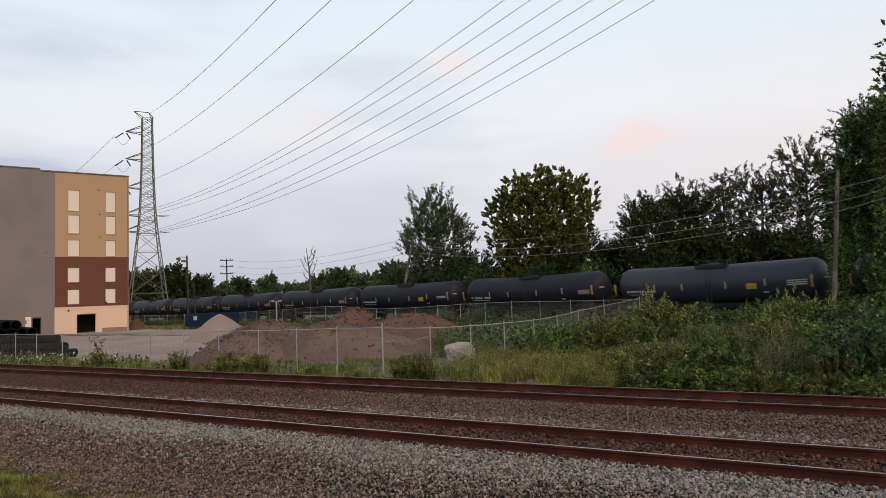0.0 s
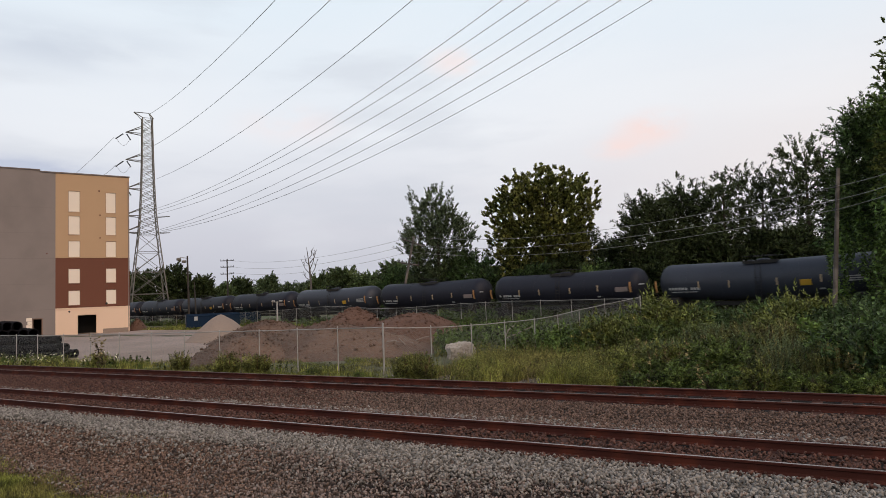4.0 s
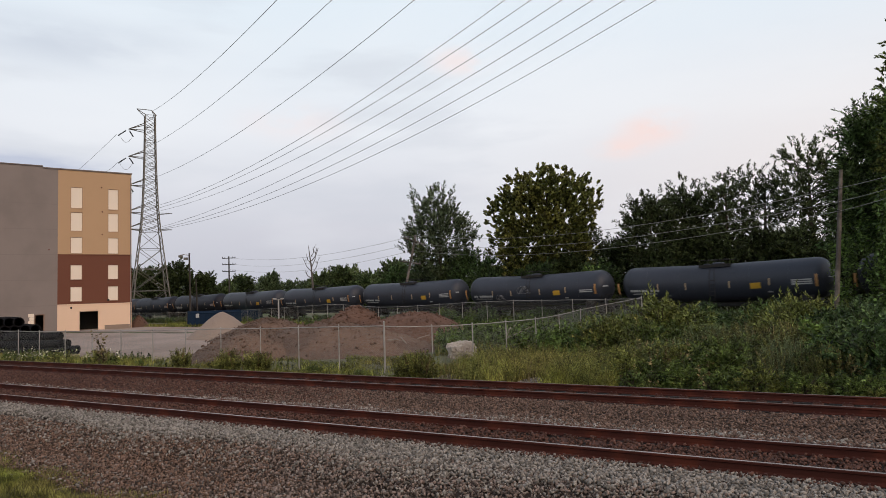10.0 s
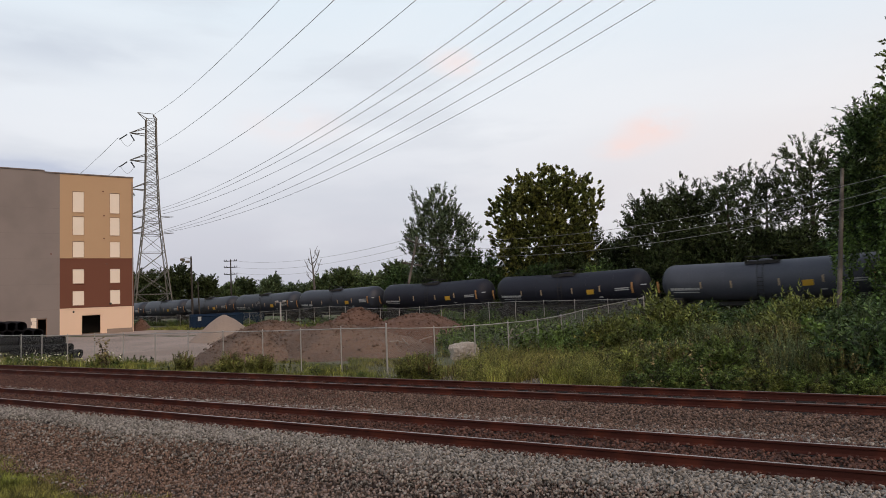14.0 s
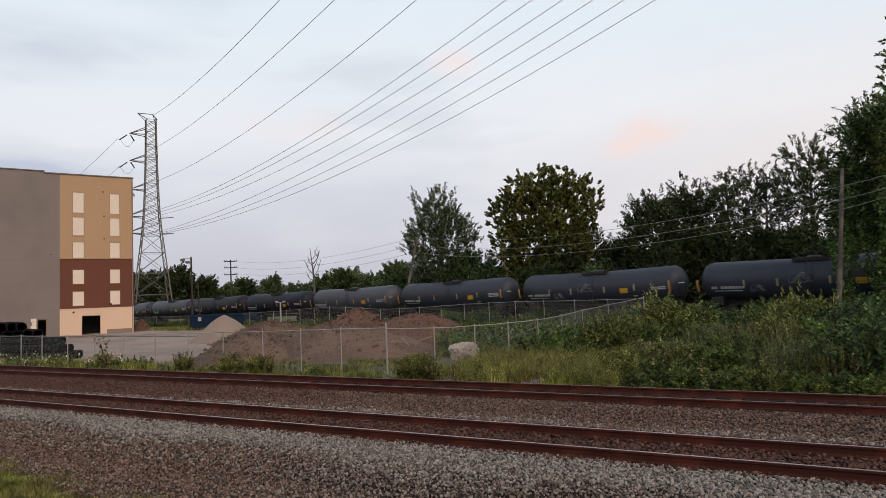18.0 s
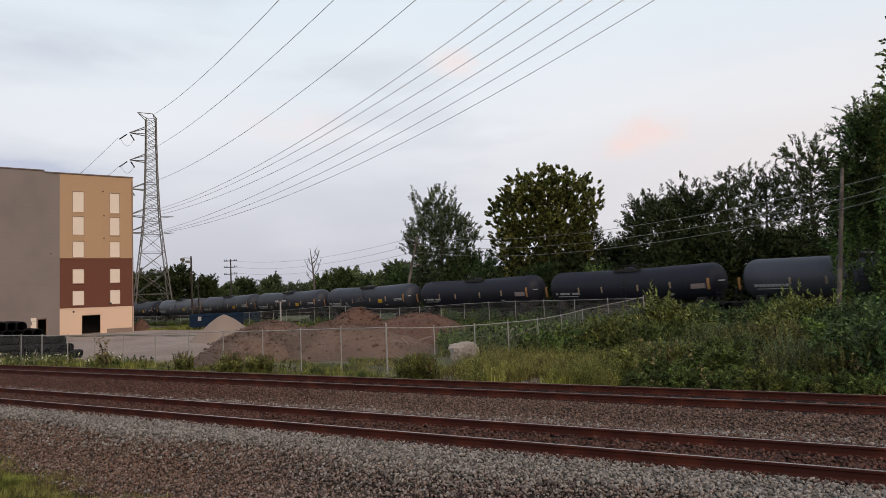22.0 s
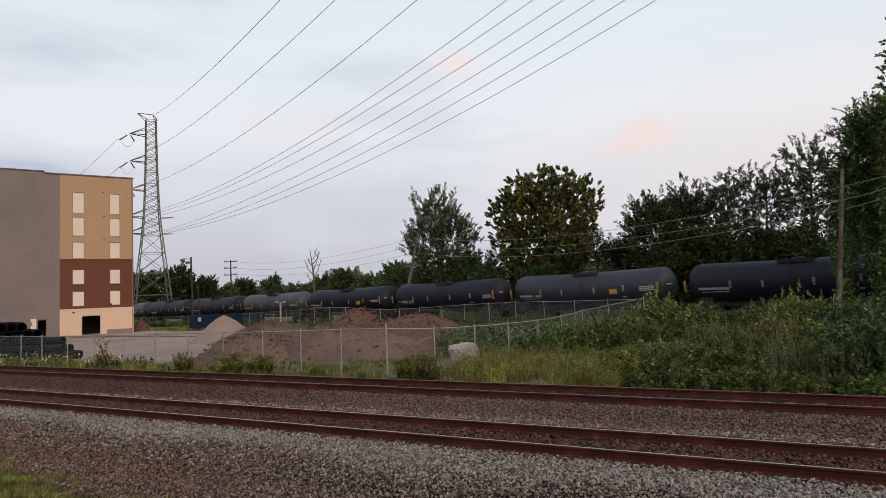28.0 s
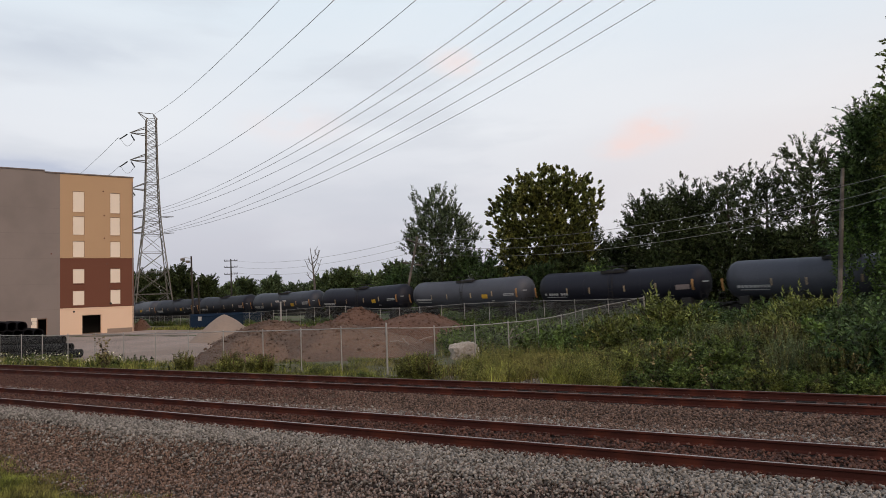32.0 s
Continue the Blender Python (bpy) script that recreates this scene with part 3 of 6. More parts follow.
chain_link(turn, [1.55, 1.44, 1.42, 1.42, 1.42, 1.46, 1.55, 1.72, 2.05], "sagging chain-link fence turning away from the railway", "chain-link fences")
rear = [far_line(d, 8.0) for d in np.arange(6.2, 125, 3.05)]
rail_z = np.interp(np.arange(6.2, 125, 3.05), (6.2, 13, 19, 25, 31, 36, 40, 44.5, 49, 55, 64, 84, 94, 125), (1.97, 1.96, 2.0, 1.87, 1.64, 1.54, 1.75, 2.0, 1.88, 1.65, 1.45, 1.12, 1.08, 1.0))
chain_link([(p.x, p.y) for p in rear], [float(z) for z in rail_z],
           "long chain-link fence below the railway embankment", "chain-link fences", mesh_gap=0.16, wire=0.003, end_posts=(0, 22))

# ---- lattice tower ----


def lattice_tower():
    base = Vector(((267.5 - 784) / 1162.3 * 150, 150, 0.0))
    t = thing("transmission_tower", Matrix.Translation(base) @ pose(0, 0, 0, 0, 0, 30), "tall grey steel lattice power transmission tower", "pylon")
    levels = [(0, 4.15), (5.5, 3.55), (10.5, 3.0), (15, 2.5), (19, 2.05), (22, 1.78), (25, 1.58), (28, 1.45), (31, 1.34), (34, 1.25), (37, 1.18), (40, 1.13), (43, 1.09), (46, 1.06)]
    crn = [(-1, -1), (1, -1), (1, 1), (-1, 1)]
    for cx, cy in crn:
        part("leg", new_tube([(cx * w, cy * w, z) for z, w in levels], 0.15, 4), STEEL, t, "angle-steel leg")
    for (z0, w0), (z1, w1) in zip(levels, levels[1:]):
        for k in range(4):
            a, b = crn[k], crn[(k + 1) % 4]
            P = lambda c, w, z: (c[0] * w, c[1] * w, z)
            n = 1 if z1 - z0 > 3.2 else 2
            for j in range(n):
                f0, f1 = j / n, (j + 1) / n
                wa, wb, za, zb = w0 + (w1 - w0) * f0, w0 + (w1 - w0) * f1, z0 + (z1 - z0) * f0, z0 + (z1 - z0) * f1
                part("brace", new_tube([P(a, wa, za), P(b, wb, zb)], 0.06, 3), STEEL, t)
                part("brace", new_tube([P(b, wa, za), P(a, wb, zb)], 0.06, 3), STEEL, t)
            part("brace", new_tube([P(a, w1, z1), P(b, w1, z1)], 0.06, 3), STEEL, t)
    # arms reach out to one side, in pairs of struts
    for z in (42.3, 36.0, 29.4, 23.2, 19.4):
        bm = bmesh.new()
        w = 1.12 if z > 25 else 1.7
        for sy in (-w, w):
            tube(bm, [(-w, sy, z), (-w - 3.4, 0, z + 0.2)], 0.10, 4)
            tube(bm, [(-w, sy, z + 1.7), (-w - 3.4, 0, z + 0.2)], 0.09, 4)
            tube(bm, [(w, sy, z), (w + 3.0, 0, z + 0.2)], 0.06, 4) if z < 28 else None
        arm = part("cross_arm", bm, STEEL, t)
        tip = (-w - 3.4, 0, z + 0.2)
        bm = bmesh.new()
        dirs = ((-2.2, -1.3, -2.0), (1.2, 2.2, -1.2))
        for d in dirs:
            for k in range(7):
                c = Vector(tip) + Vector(d) * (0.25 + k * 0.11)
                tube(bm, [c, c + Vector(d) * 0.06], 0.15, 6)
        part("insulator_string", bm, INSULATOR, arm, "dark insulator discs")
        pts = [Vector(tip) + Vector(dirs[0]) * 0.9 + (Vector(dirs[1]) - Vector(dirs[0])) * 0.9 * k / 8 - Vector((0, 0, 1.6 * math.sin(math.pi * k / 8))) for k in range(9)]
        part("jumper_loop", new_tube(pts, 0.04, 4), CABLE, arm)
    bm = bmesh.new()
    for sx in (-1.06, 1.06):
        for sy in (-1.06, 1.06):
            tube(bm, [(sx, sy, 46), (-2.8 if sx < 0 else 0.4, 0, 47.4)], 0.09, 4)
    tube(bm, [(-2.8, 0, 47.4), (0.4, 0, 47.4), (1.25, -1.25, 45.9)], 0.09, 4)
    part("peak", bm, STEEL, t)
    return t


lattice_tower()


def screen_point(x, y, depth):
    """A point at a depth along the view of the still camera, by its place across and down."""
    m = gaze(3.986, 0.0, -2.29).to_3x3()
    d = m @ Vector(((x - 784) / 1162.3, (441 - y) / 1162.3, -1))
    return EYE + d * (depth / d.y)


def cable(a, b, sag, radius, name, label, beyond=0.0, n=28, group=""):
    a, b = Vector(a), Vector(b)
    pts = []
    for i in range(n + 1):
        f = i / n * (1 + beyond)
        p = a.lerp(b, f)
        p.z -= 4 * sag * f * (1 - f)
        pts.append(p)
    return tagged(part(name, new_tube(pts, radius, 5), WIRE if name == "utility_wire" else CABLE), label, "power line", group)


# conductors from the tower over the field to the upper right, past the camera
for x0, y0, x1, sag in ((270, 205, 495, 1.1), (275, 262, 592, 1.3), (280, 320, 737, 2.1), (285, 370, 896, 2.75), (285, 375, 942, 2.75),
                        (287, 380, 996, 3.15), (290, 408, 1050, 2.8), (290, 411, 1105, 3.4), (290, 413, 1160, 3.9)):
    cable(screen_point(x0, y0, 150), screen_point(x1, 0, 66), sag, 0.036, "power_line", "dark overhead transmission cable against the sky", 0.35, group="transmission cables")
for x0, y0, x1, y1 in ((209, 245, 138, 312), (211, 295, 190, 312)):
    cable(screen_point(x0, y0, 149), screen_point(x1, y1, 190), 0.2, 0.045, "power_line", "dark overhead cable leaving the tower", 1.2, group="transmission cables")

# ---- wooden poles ----


def wooden_pole(base, top, r, label, arms=(), arm_turn=0.0, arm_len=2.4, lamp=False, wood=None):
    wood = wood or OLD_WOOD
    base, top = Vector(base), Vector(top)
    p = thing("utility_pole", Matrix.Translation(base), label, "utility pole", "wooden poles")
    d = top - base
    bend = Vector((0.06, 0, 0))
    part("pole", new_tube([(0, 0, -0.5), d * 0.33 + bend, d * 0.66 + bend * 0.5, d], [r * 1.2, r * 1.1, r, r * 0.8], 10), wood, p, "weathered wooden pole")
    c = Vector((math.cos(radians(arm_turn)), math.sin(radians(arm_turn)), 0))
    for f, tilt in arms:
        q = d * f
        e = c * arm_len / 2 + Vector((0, 0, tilt))
        arm = part("cross_arm", new_tube([q - e, q + e], 0.09, 4), wood, p)
        for k in (-0.95, -0.6, 0.6, 0.95):
            part("insulator", lathe(bmesh.new(), [(0.05, 0), (0.09, 0.08), (0.05, 0.14), (0.08, 0.2), (0.03, 0.28)], 8, "z", Matrix.Translation(q + e * k + Vector((0, 0, 0.08)))), INSULATOR, arm)
    if lamp:
        q = d * 0.97
        bm = new_tube([q, q + Vector((-0.8, -0.1, 0.15)), q + Vector((-1.3, -0.15, 0.05))], 0.05, 6)
        arm = part("lamp_bracket", bm, GALV, p)
        bm = bmesh.new()
        for k in range(2):
            box(bm, q.x - 1.5 + k * 0.75, q.y - 0.3, q.z - 0.30 - 0.35 * k, q.x - 0.95 + k * 0.75, q.y + 0.2, q.z + 0.05 - 0.35 * k, 0.05)
        part("floodlight", bm, STEEL, arm, "grey floodlight head")
    return p


def pole_at(xb, yb, xt, yt, depth, r, label, **k):
    b, t = screen_point(xb, yb, depth), screen_point(xt, yt, depth)
    g = on_ground(b.x, b.y)
    t = b + (t - b)
    f = (g.z - b.z) / (t.z - b.z)
    b2 = b + (t - b) * f
    return wooden_pole(b2, t, r, label, **k)


bare_pole = pole_at(1484, 515, 1490.5, 298, 37, 0.115, "bare leaning wooden utility pole carrying three wires")
for y in (330, 354, 371):
    c = screen_point(1486.5, y, 36.9) - bare_pole.location
    part("insulator", lathe(bmesh.new(), [(0.03, -0.10), (0.06, -0.06), (0.035, 0.0), (0.06, 0.06), (0.03, 0.10)], 8, "z", Matrix.Translation(c)), INSULATOR, bare_pole)
    part("bolt", new_tube([c, c + Vector((0.16, 0.05, 0))], 0.02, 6), GALV, bare_pole)
pole_at(340, 545, 338, 455, 96, 0.14, "dark wooden pole with a grey floodlight", lamp=True, wood=POLE_DARK)
pole_at(409, 520, 408, 460, 150, 0.16, "dark wooden utility pole with three crossarms", wood=POLE_DARK, arms=((0.97, 0.0), (0.86, 0.0), (0.74, 0.0)), arm_turn=0, arm_len=3.0)
pole_at(723, 500, 738, 420, 82, 0.15, "leaning wooden utility pole with two crossarms among trees", arms=((0.93, -0.5), (0.68, -0.25)), arm_turn=-10, arm_len=2.6)


def twin_lamp(base, top):
    """A pale post with a crossbar and two small lamp heads."""
    p = thing("floodlight_post", Matrix.Translation(base), "short pale post with two small floodlight heads", "lamp")
    h = top - base.z
    part("post", new_tube([(0, 0, -0.3), (0, 0, h)], 0.085, 8), GALV, p)
    bar = part("crossbar", new_tube([(-0.5, 0, h - 0.05), (0.5, 0, h - 0.05)], 0.035, 6), GALV, p)
    for x in (-0.4, 0.4):
        part("lamp_head", new_box(x - 0.17, -0.2, h - 0.02, x + 0.17, 0.12, h + 0.13, 0.04), GALV, bar, "pale floodlight head")
    return p


foot, tip = screen_point(497, 566, 70), screen_point(497, 535, 70)
twin_lamp(on_ground(foot.x, foot.y), tip.z)
pole_at(352, 545, 350, 500, 100, 0.10, "short bare wooden post", wood=POLE_DARK)
for y0, ym, y1 in ((330, 425, 418), (354, 440, 432), (371, 448, 445)):
    cable(screen_point(1488, y0, 37), screen_point(735, y1 + 2, 82), 1.4, 0.017, "utility_wire", "thin overhead utility wire", group="utility wires")
for y0, y1 in ((421, 462), (434, 473), (447, 483)):
    cable(screen_point(733, y0, 82), screen_point(409, y1, 150), 1.5, 0.019, "utility_wire", "thin overhead utility wire", group="utility wires")
for k, (y0, y1) in enumerate(((330, 300), (354, 322), (371, 338))):
    cable(screen_point(1488, y0, 37), screen_point(1600, y1, 33), 0.05, 0.017, "utility_wire", "thin overhead utility wire", group="utility wires")

# ---- the far railway and its tank cars ----
far = thing("far_railway", Matrix.Identity(4), "raised freight railway line below dark trees", "railway track", "", "structure")
for side in (-0.75, 0.75):
    for d0, d1 in ((-120, 150), (150, 640)):
        a, b = far_line(d0, side, -0.18), far_line(d1, side, -0.18)
        r = part("rail", rail_profile(bmesh.new(), (b - a).length), RAIL_RUST, far)
        r.matrix_basis = Matrix.Translation((a + b) / 2) @ (b - a).to_track_quat("X", "Z").to_matrix().to_4x4()
bm = bmesh.new()
rows_ = []
for d in (-120, -60, 0, 60, 120, 150, 300, 640):
    rows_.append([bm.verts.new(far_line(d, s, z)) for s, z in ((-3.6, -0.85), (-1.8, -0.22), (1.8, -0.22), (3.6, -0.85))])
for a, b in zip(rows_, rows_[1:]):
    for k in range(3):
        bm.faces.new((a[k], b[k], b[k + 1], a[k + 1]))
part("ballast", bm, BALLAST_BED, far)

RADIUS, MID = 1.52, 2.74


def tank_shell(bm, length=16.6, dip=0.15):
    """A round tank along x whose axis dips to the middle, with domed ends."""
    half = length / 2
    stations = [(-half, 0.15), (-half + 0.06, 0.55), (-half + 0.22, 1.0), (-half + 0.45, 1.30), (-half + 0.75, 1.47), (-half + 1.0, RADIUS)]
    stations += [(x, RADIUS) for x in (-5.5, -3.5, -1.5, -0.6, 0.0, 0.6, 1.5, 3.5, 5.5)]
    stations += [(-x, r) for x, r in reversed(stations[:6])]
    n, rings = 28, []
    for x, r in stations:
        c = MID + dip * min(1.0, abs(x) / half) - dip * 0.5
        rings.append([bm.verts.new((x, r * math.sin(2 * math.pi * k / n), c + r * math.cos(2 * math.pi * k / n))) for k in range(n)])
    for a, b in zip(rings, rings[1:]):
        for k in range(n):
            bm.faces.new((a[k], b[k], b[(k + 1) % n], a[(k + 1) % n]))
    bm.faces.new(rings[0])
    bm.faces.new(rings[-1][::-1])
    return bm


def on_shell(bm, x0, x1, z0, z1, r=RADIUS + 0.012, thick=0.02):
    """A plate that follows the shell on the camera's side, from z0 to z1."""
    a0, a1 = (math.asin(max(-0.98, min(0.98, (z - MID) / RADIUS))) for z in (z0, z1))
    n = 4
    out, inn = [], []
    for i in range(n + 1):
        a = a0 + (a1 - a0) * i / n
        for x, lst in ((x0, 0), (x1, 1)):
            c = MID + 0.15 * min(1.0, abs(x) / 8.35) - 0.075
            out.append(bm.verts.new((x, r * math.cos(a), c + r * math.sin(a))))
            inn.append(bm.verts.new((x, (r - thick) * math.cos(a), c + (r - thick) * math.sin(a))))
    for i in range(n):
        j = 2 * i
        bm.faces.new((out[j], out[j + 1], out[j + 3], out[j + 2]))
        bm.faces.new((inn[j], out[j], out[j + 2], inn[j + 2]))
        bm.faces.new((out[j + 1], inn[j + 1], inn[j + 3], out[j + 3]))
    bm.faces.new((out[0], inn[0], inn[1], out[1]))
    bm.faces.new((out[-2], out[-1], inn[-1], inn[-2]))
    return bm


def along(f):
    return CAR * (0.5 - f)


def tank_car(label, shell, placard, plate, bars, scrawl=()):
    c = thing("tank_car", Matrix.Identity(4), label, "railway car", "freight train")
    part("tank", tank_shell(bmesh.new()), shell, c, smooth=True)
    for x in (-5.6, -2.8, 2.8, 5.6):
        part("seam", lathe(bmesh.new(), [(RADIUS + 0.004, -0.04), (RADIUS + 0.012, -0.03), (RADIUS + 0.012, 0.03), (RADIUS + 0.004, 0.04)], 28, "x",
                           Matrix.Translation((x, 0, MID + 0.15 * abs(x) / 8.35 - 0.075))), shell, c)
    # manway housing, walkway and rails on top
    top = MID + RADIUS - 0.06
    dome = part("manway_housing", lathe(bmesh.new(), [(0.5, -0.25), (0.5, 0.06), (0.44, 0.14), (0.2, 0.18)], 14, "z", Matrix.Translation((0, 0, top))), shell, c)
    part("valve_cover", new_box(0.75, -0.3, top - 0.1, 1.15, 0.25, top + 0.10, 0.05), shell, dome)
    walk_ = part("walkway", new_box(-1.25, -0.95, top - 0.06, 1.25, 0.95, top - 0.01), RUNNING_GEAR, c, "dark grating platform")
    for y in (-0.92, 0.92):
        part("platform_bracket", new_box(-1.25, y - 0.04, top - 0.24, 1.25, y + 0.04, top - 0.06), RUNNING_GEAR, walk_)
    for y in (-0.92, 0.92):
        part("handrail", new_tube([(-1.2, y, top - 0.05), (-1.2, y, top + 0.36), (1.2, y, top + 0.36), (1.2, y, top - 0.05)], 0.026, 5), RUNNING_GEAR, walk_)
    # ladder at the middle of each side
    for y in (-1, 1):
        bm = bmesh.new()
        for x in (-0.2, 0.2):
            tube(bm, [(x, y * 1.60, 0.7), (x, y * 1.60, MID + 0.5), (x, y * 1.25, top)], 0.025, 5)
        for k in range(8):
            tube(bm, [(-0.2, y * 1.60, 0.8 + k * 0.3), (0.2, y * 1.60, 0.8 + k * 0.3)], 0.018, 4)
        part("ladder", bm, RUNNING_GEAR, c)
    # underframe
    part("centre_sill", new_box(-8.5, -0.28, 0.78, 8.5, 0.28, 1.12, 0.03), RUNNING_GEAR, c)
    for x in (-6.75, 6.75):
        part("bolster", new_box(x - 0.4, -1.35, 0.85, x + 0.4, 1.35, 1.55, 0.06), RUNNING_GEAR, c)
        tr = part("truck", new_box(x - 0.35, -1.1, 0.35, x + 0.35, 1.1, 0.8, 0.05), RUNNING_GEAR, c, "two-axle bogie")
        for y in (-1.02, 1.02):
            bm = bmesh.new()
            box(bm, x - 1.25, y - 0.08, 0.42, x + 1.25, y + 0.08, 0.62, 0.04)
            box(bm, x - 0.45, y - 0.09, 0.30, x + 0.45, y + 0.09, 0.78)
            part("side_frame", bm, RUNNING_GEAR, tr)
        for dx in (-0.86, 0.86):
            for y in (-0.78, 0.78):
                part("wheel", lathe(bmesh.new(), [(0.10, -0.09), (0.44, -0.07), (0.46, 0.02), (0.49, 0.05), (0.49, 0.07), (0.12, 0.09)], 18, "y", Matrix.Translation((x + dx, y, 0.46))), RUNNING_GEAR, tr, "steel wheel")
    for s in (-1, 1):
        part("end_platform", new_box(s * 8.2 - 0.55, -1.4, 0.98, s * 8.2 + 0.55, 1.4, 1.06), RUNNING_GEAR, c)
        part("coupler", new_box(s * 8.78 - 0.30, -0.14, 0.72, s * 8.78 + 0.30, 0.14, 1.0, 0.05), RUNNING_GEAR, c)
        part("brake_rail", new_tube([(s * 8.62, -1.35, 1.0), (s * 8.62, -1.35, 2.05), (s * 8.62, 1.35, 2.05), (s * 8.62, 1.35, 1.0)], 0.022, 5), RUNNING_GEAR, c, "end handrail")
        bm = bmesh.new()
        for x in (s * 8.1, s * 8.55):
            tube(bm, [(x, 1.5, 0.55), (x, 1.5, 2.1)], 0.022, 4)
        for k in range(4):
            tube(bm, [(s * 8.1, 1.5, 0.7 + k * 0.38), (s * 8.55, 1.5, 0.7 + k * 0.38)], 0.018, 4)
        part("corner_ladder", bm, RUNNING_GEAR, c)
    # amber reflectors, placard, and lines of stencilled marking as plain bars
    for f, z0, z1, w in ((0.045, 1.95, 2.90, 0.082), (0.245, 2.25, 2.78, 0.05), (0.378, 2.25, 2.80, 0.05), (0.572, 2.30, 2.84, 0.055), (0.735, 2.35, 2.88, 0.06), (0.912, 2.10, 3.0, 0.09)):
        part("reflector", on_shell(bmesh.new(), along(f) - w, along(f) + w, z0, z1, RADIUS + 0.03), SAFETY_YELLOW if w > 0.08 else PALE_AMBER, c, "amber reflective strip")
    if placard:
        part("placard", on_shell(bmesh.new(), along(0.700), along(0.659), 2.17, 2.60, RADIUS + 0.03), PLACARD, c, "yellow warning placard")
    rng = random.Random(len(label))
    x = along(0.105)
    while x > along(0.235):
        w = rng.uniform(0.16, 0.26)
        part("marking", on_shell(bmesh.new(), x - w, x, 2.12, 2.31, RADIUS + 0.02), MARKING, c, "white stencilled bar")
        x -= w + (0.06 if rng.random() < 0.8 else 0.3)
    part("marking", on_shell(bmesh.new(), along(0.235), along(0.115), 1.93, 1.98, RADIUS + 0.02), MARKING, c, "white stencilled bar")
    for z in bars:
        part("marking", on_shell(bmesh.new(), along(0.895), along(0.82), z, z + 0.09, RADIUS + 0.02), MARKING, c, "white stencilled bar")
    part("marking", on_shell(bmesh.new(), along(0.745), along(0.725), 1.82, 1.92, RADIUS + 0.02), MARKING, c, "white stencilled bar")
    if plate:
        part("emblem_plate", on_shell(bmesh.new(), along(0.897), along(0.832), 2.2, 2.6, RADIUS + 0.025), EMBLEM, c, "faded grey-red emblem")
    part("marking", on_shell(bmesh.new(), along(0.985), along(0.957), 2.70, 2.80, RADIUS - 0.05), MARKING, c, "white stencilled bar")
    # sprayed scribbles: pale curling strokes on the shell
    for k, (f, z, size) in enumerate(scrawl):
        for j in range(5):
            a0 = rng.uniform(0, 6.28)
            pts = []
            for i in range(7):
                a = a0 + i * 0.7
                x, zz = along(f) + size * (0.55 * math.cos(a) + 0.22 * (j - 2)), z + size * 0.42 * math.sin(a * 1.3 + j)
                h = max(-0.9, min(0.9, (zz - MID) / RADIUS))
                pts.append((x, (RADIUS + 0.012) * math.sqrt(1 - h * h), zz))
            part("graffiti", new_tube(pts, 0.022, 4), FADED_PAINT, c, "pale sprayed scribble")
    return c


GREY_LABEL = "dusty dark-grey railway tank car with a yellow placard and amber reflectors"
PALE_LABEL = "faded grey railway tank car with a yellow placard and amber reflectors"
BLACK_LABEL = "black railway tank car with a yellow placard and amber reflectors"
PLATE_LABEL = "black railway tank car with a faded emblem near its end"
KINDS = {
    "g": tank_car(GREY_LABEL, TANK_GREY, True, False, (2.3, 2.45, 2.6)),
    "s": tank_car("dusty dark-grey railway tank car with pale sprayed scribbles", TANK_GREY, True, False, (2.3, 2.45), ((0.47, 2.75, 0.9), (0.30, 2.1, 0.6))),
    "p": tank_car(PALE_LABEL, TANK_PALE, True, False, (2.3, 2.45)),
    "b": tank_car(BLACK_LABEL, TANK_BLACK, True, False, (2.35, 2.5)),
    "e": tank_car(PLATE_LABEL, TANK_BLACK, False, True, ()),
}
# the cars in running order, the leading one first
ORDER = "eebeeeeebe" + "geegggsgbbpgsseepbegbpep" + "ge"
FIRST = -17
CARS, used = [], set()
for i, k in enumerate(ORDER):
    ob = KINDS[k] if k not in used else copy_thing(KINDS[k], Matrix.Identity(4))
    used.add(k)
    CARS.append((FIRST + i, ob))


def motions():
    """The train runs to the left along the far line at an even pace."""
    turn = (far_line(10) - far_line(0)).to_track_quat("X", "Z").to_matrix().to_4x4()
    for n, ob in CARS:
        rows = []
        for t in (0, 4, 8, 12, 16, 20, 24, 28, 32):
            gone = -6.305 + 0.6975 * t + 0.00018 * t * t
            rows.append((t, Matrix.Translation(far_line((gone - n - 0.5) * CAR)) @ turn))
        walk(ob, rows)


# ---- vegetation ----


def leaf_arrays(c, size, rng, up=0.35, long=1.7, axis=None):
    """Pointed leaves round centres c (n, 3): arrays of verts and quads. axis: the way that each leaf roughly points."""
    n = len(c)
    a = rng.normal(size=(n, 3))
    a[:, 2] = a[:, 2] * 0.6 + up
    if axis is not None:
        a = a * 0.55 + axis
    a /= np.linalg.norm(a, axis=1)[:, None]
    b = np.cross(a, rng.normal(size=(n, 3)))
    b /= np.linalg.norm(b, axis=1)[:, None] + 1e-9
    s = size * rng.uniform(0.6, 1.35, (n, 1))
    v = np.stack([c - a * s * long / 2, c + b * s * 0.5, c + a * s * long / 2, c - b * s * 0.5], 1).reshape(-1, 3)
    return v, np.arange(n * 4).reshape(-1, 4)


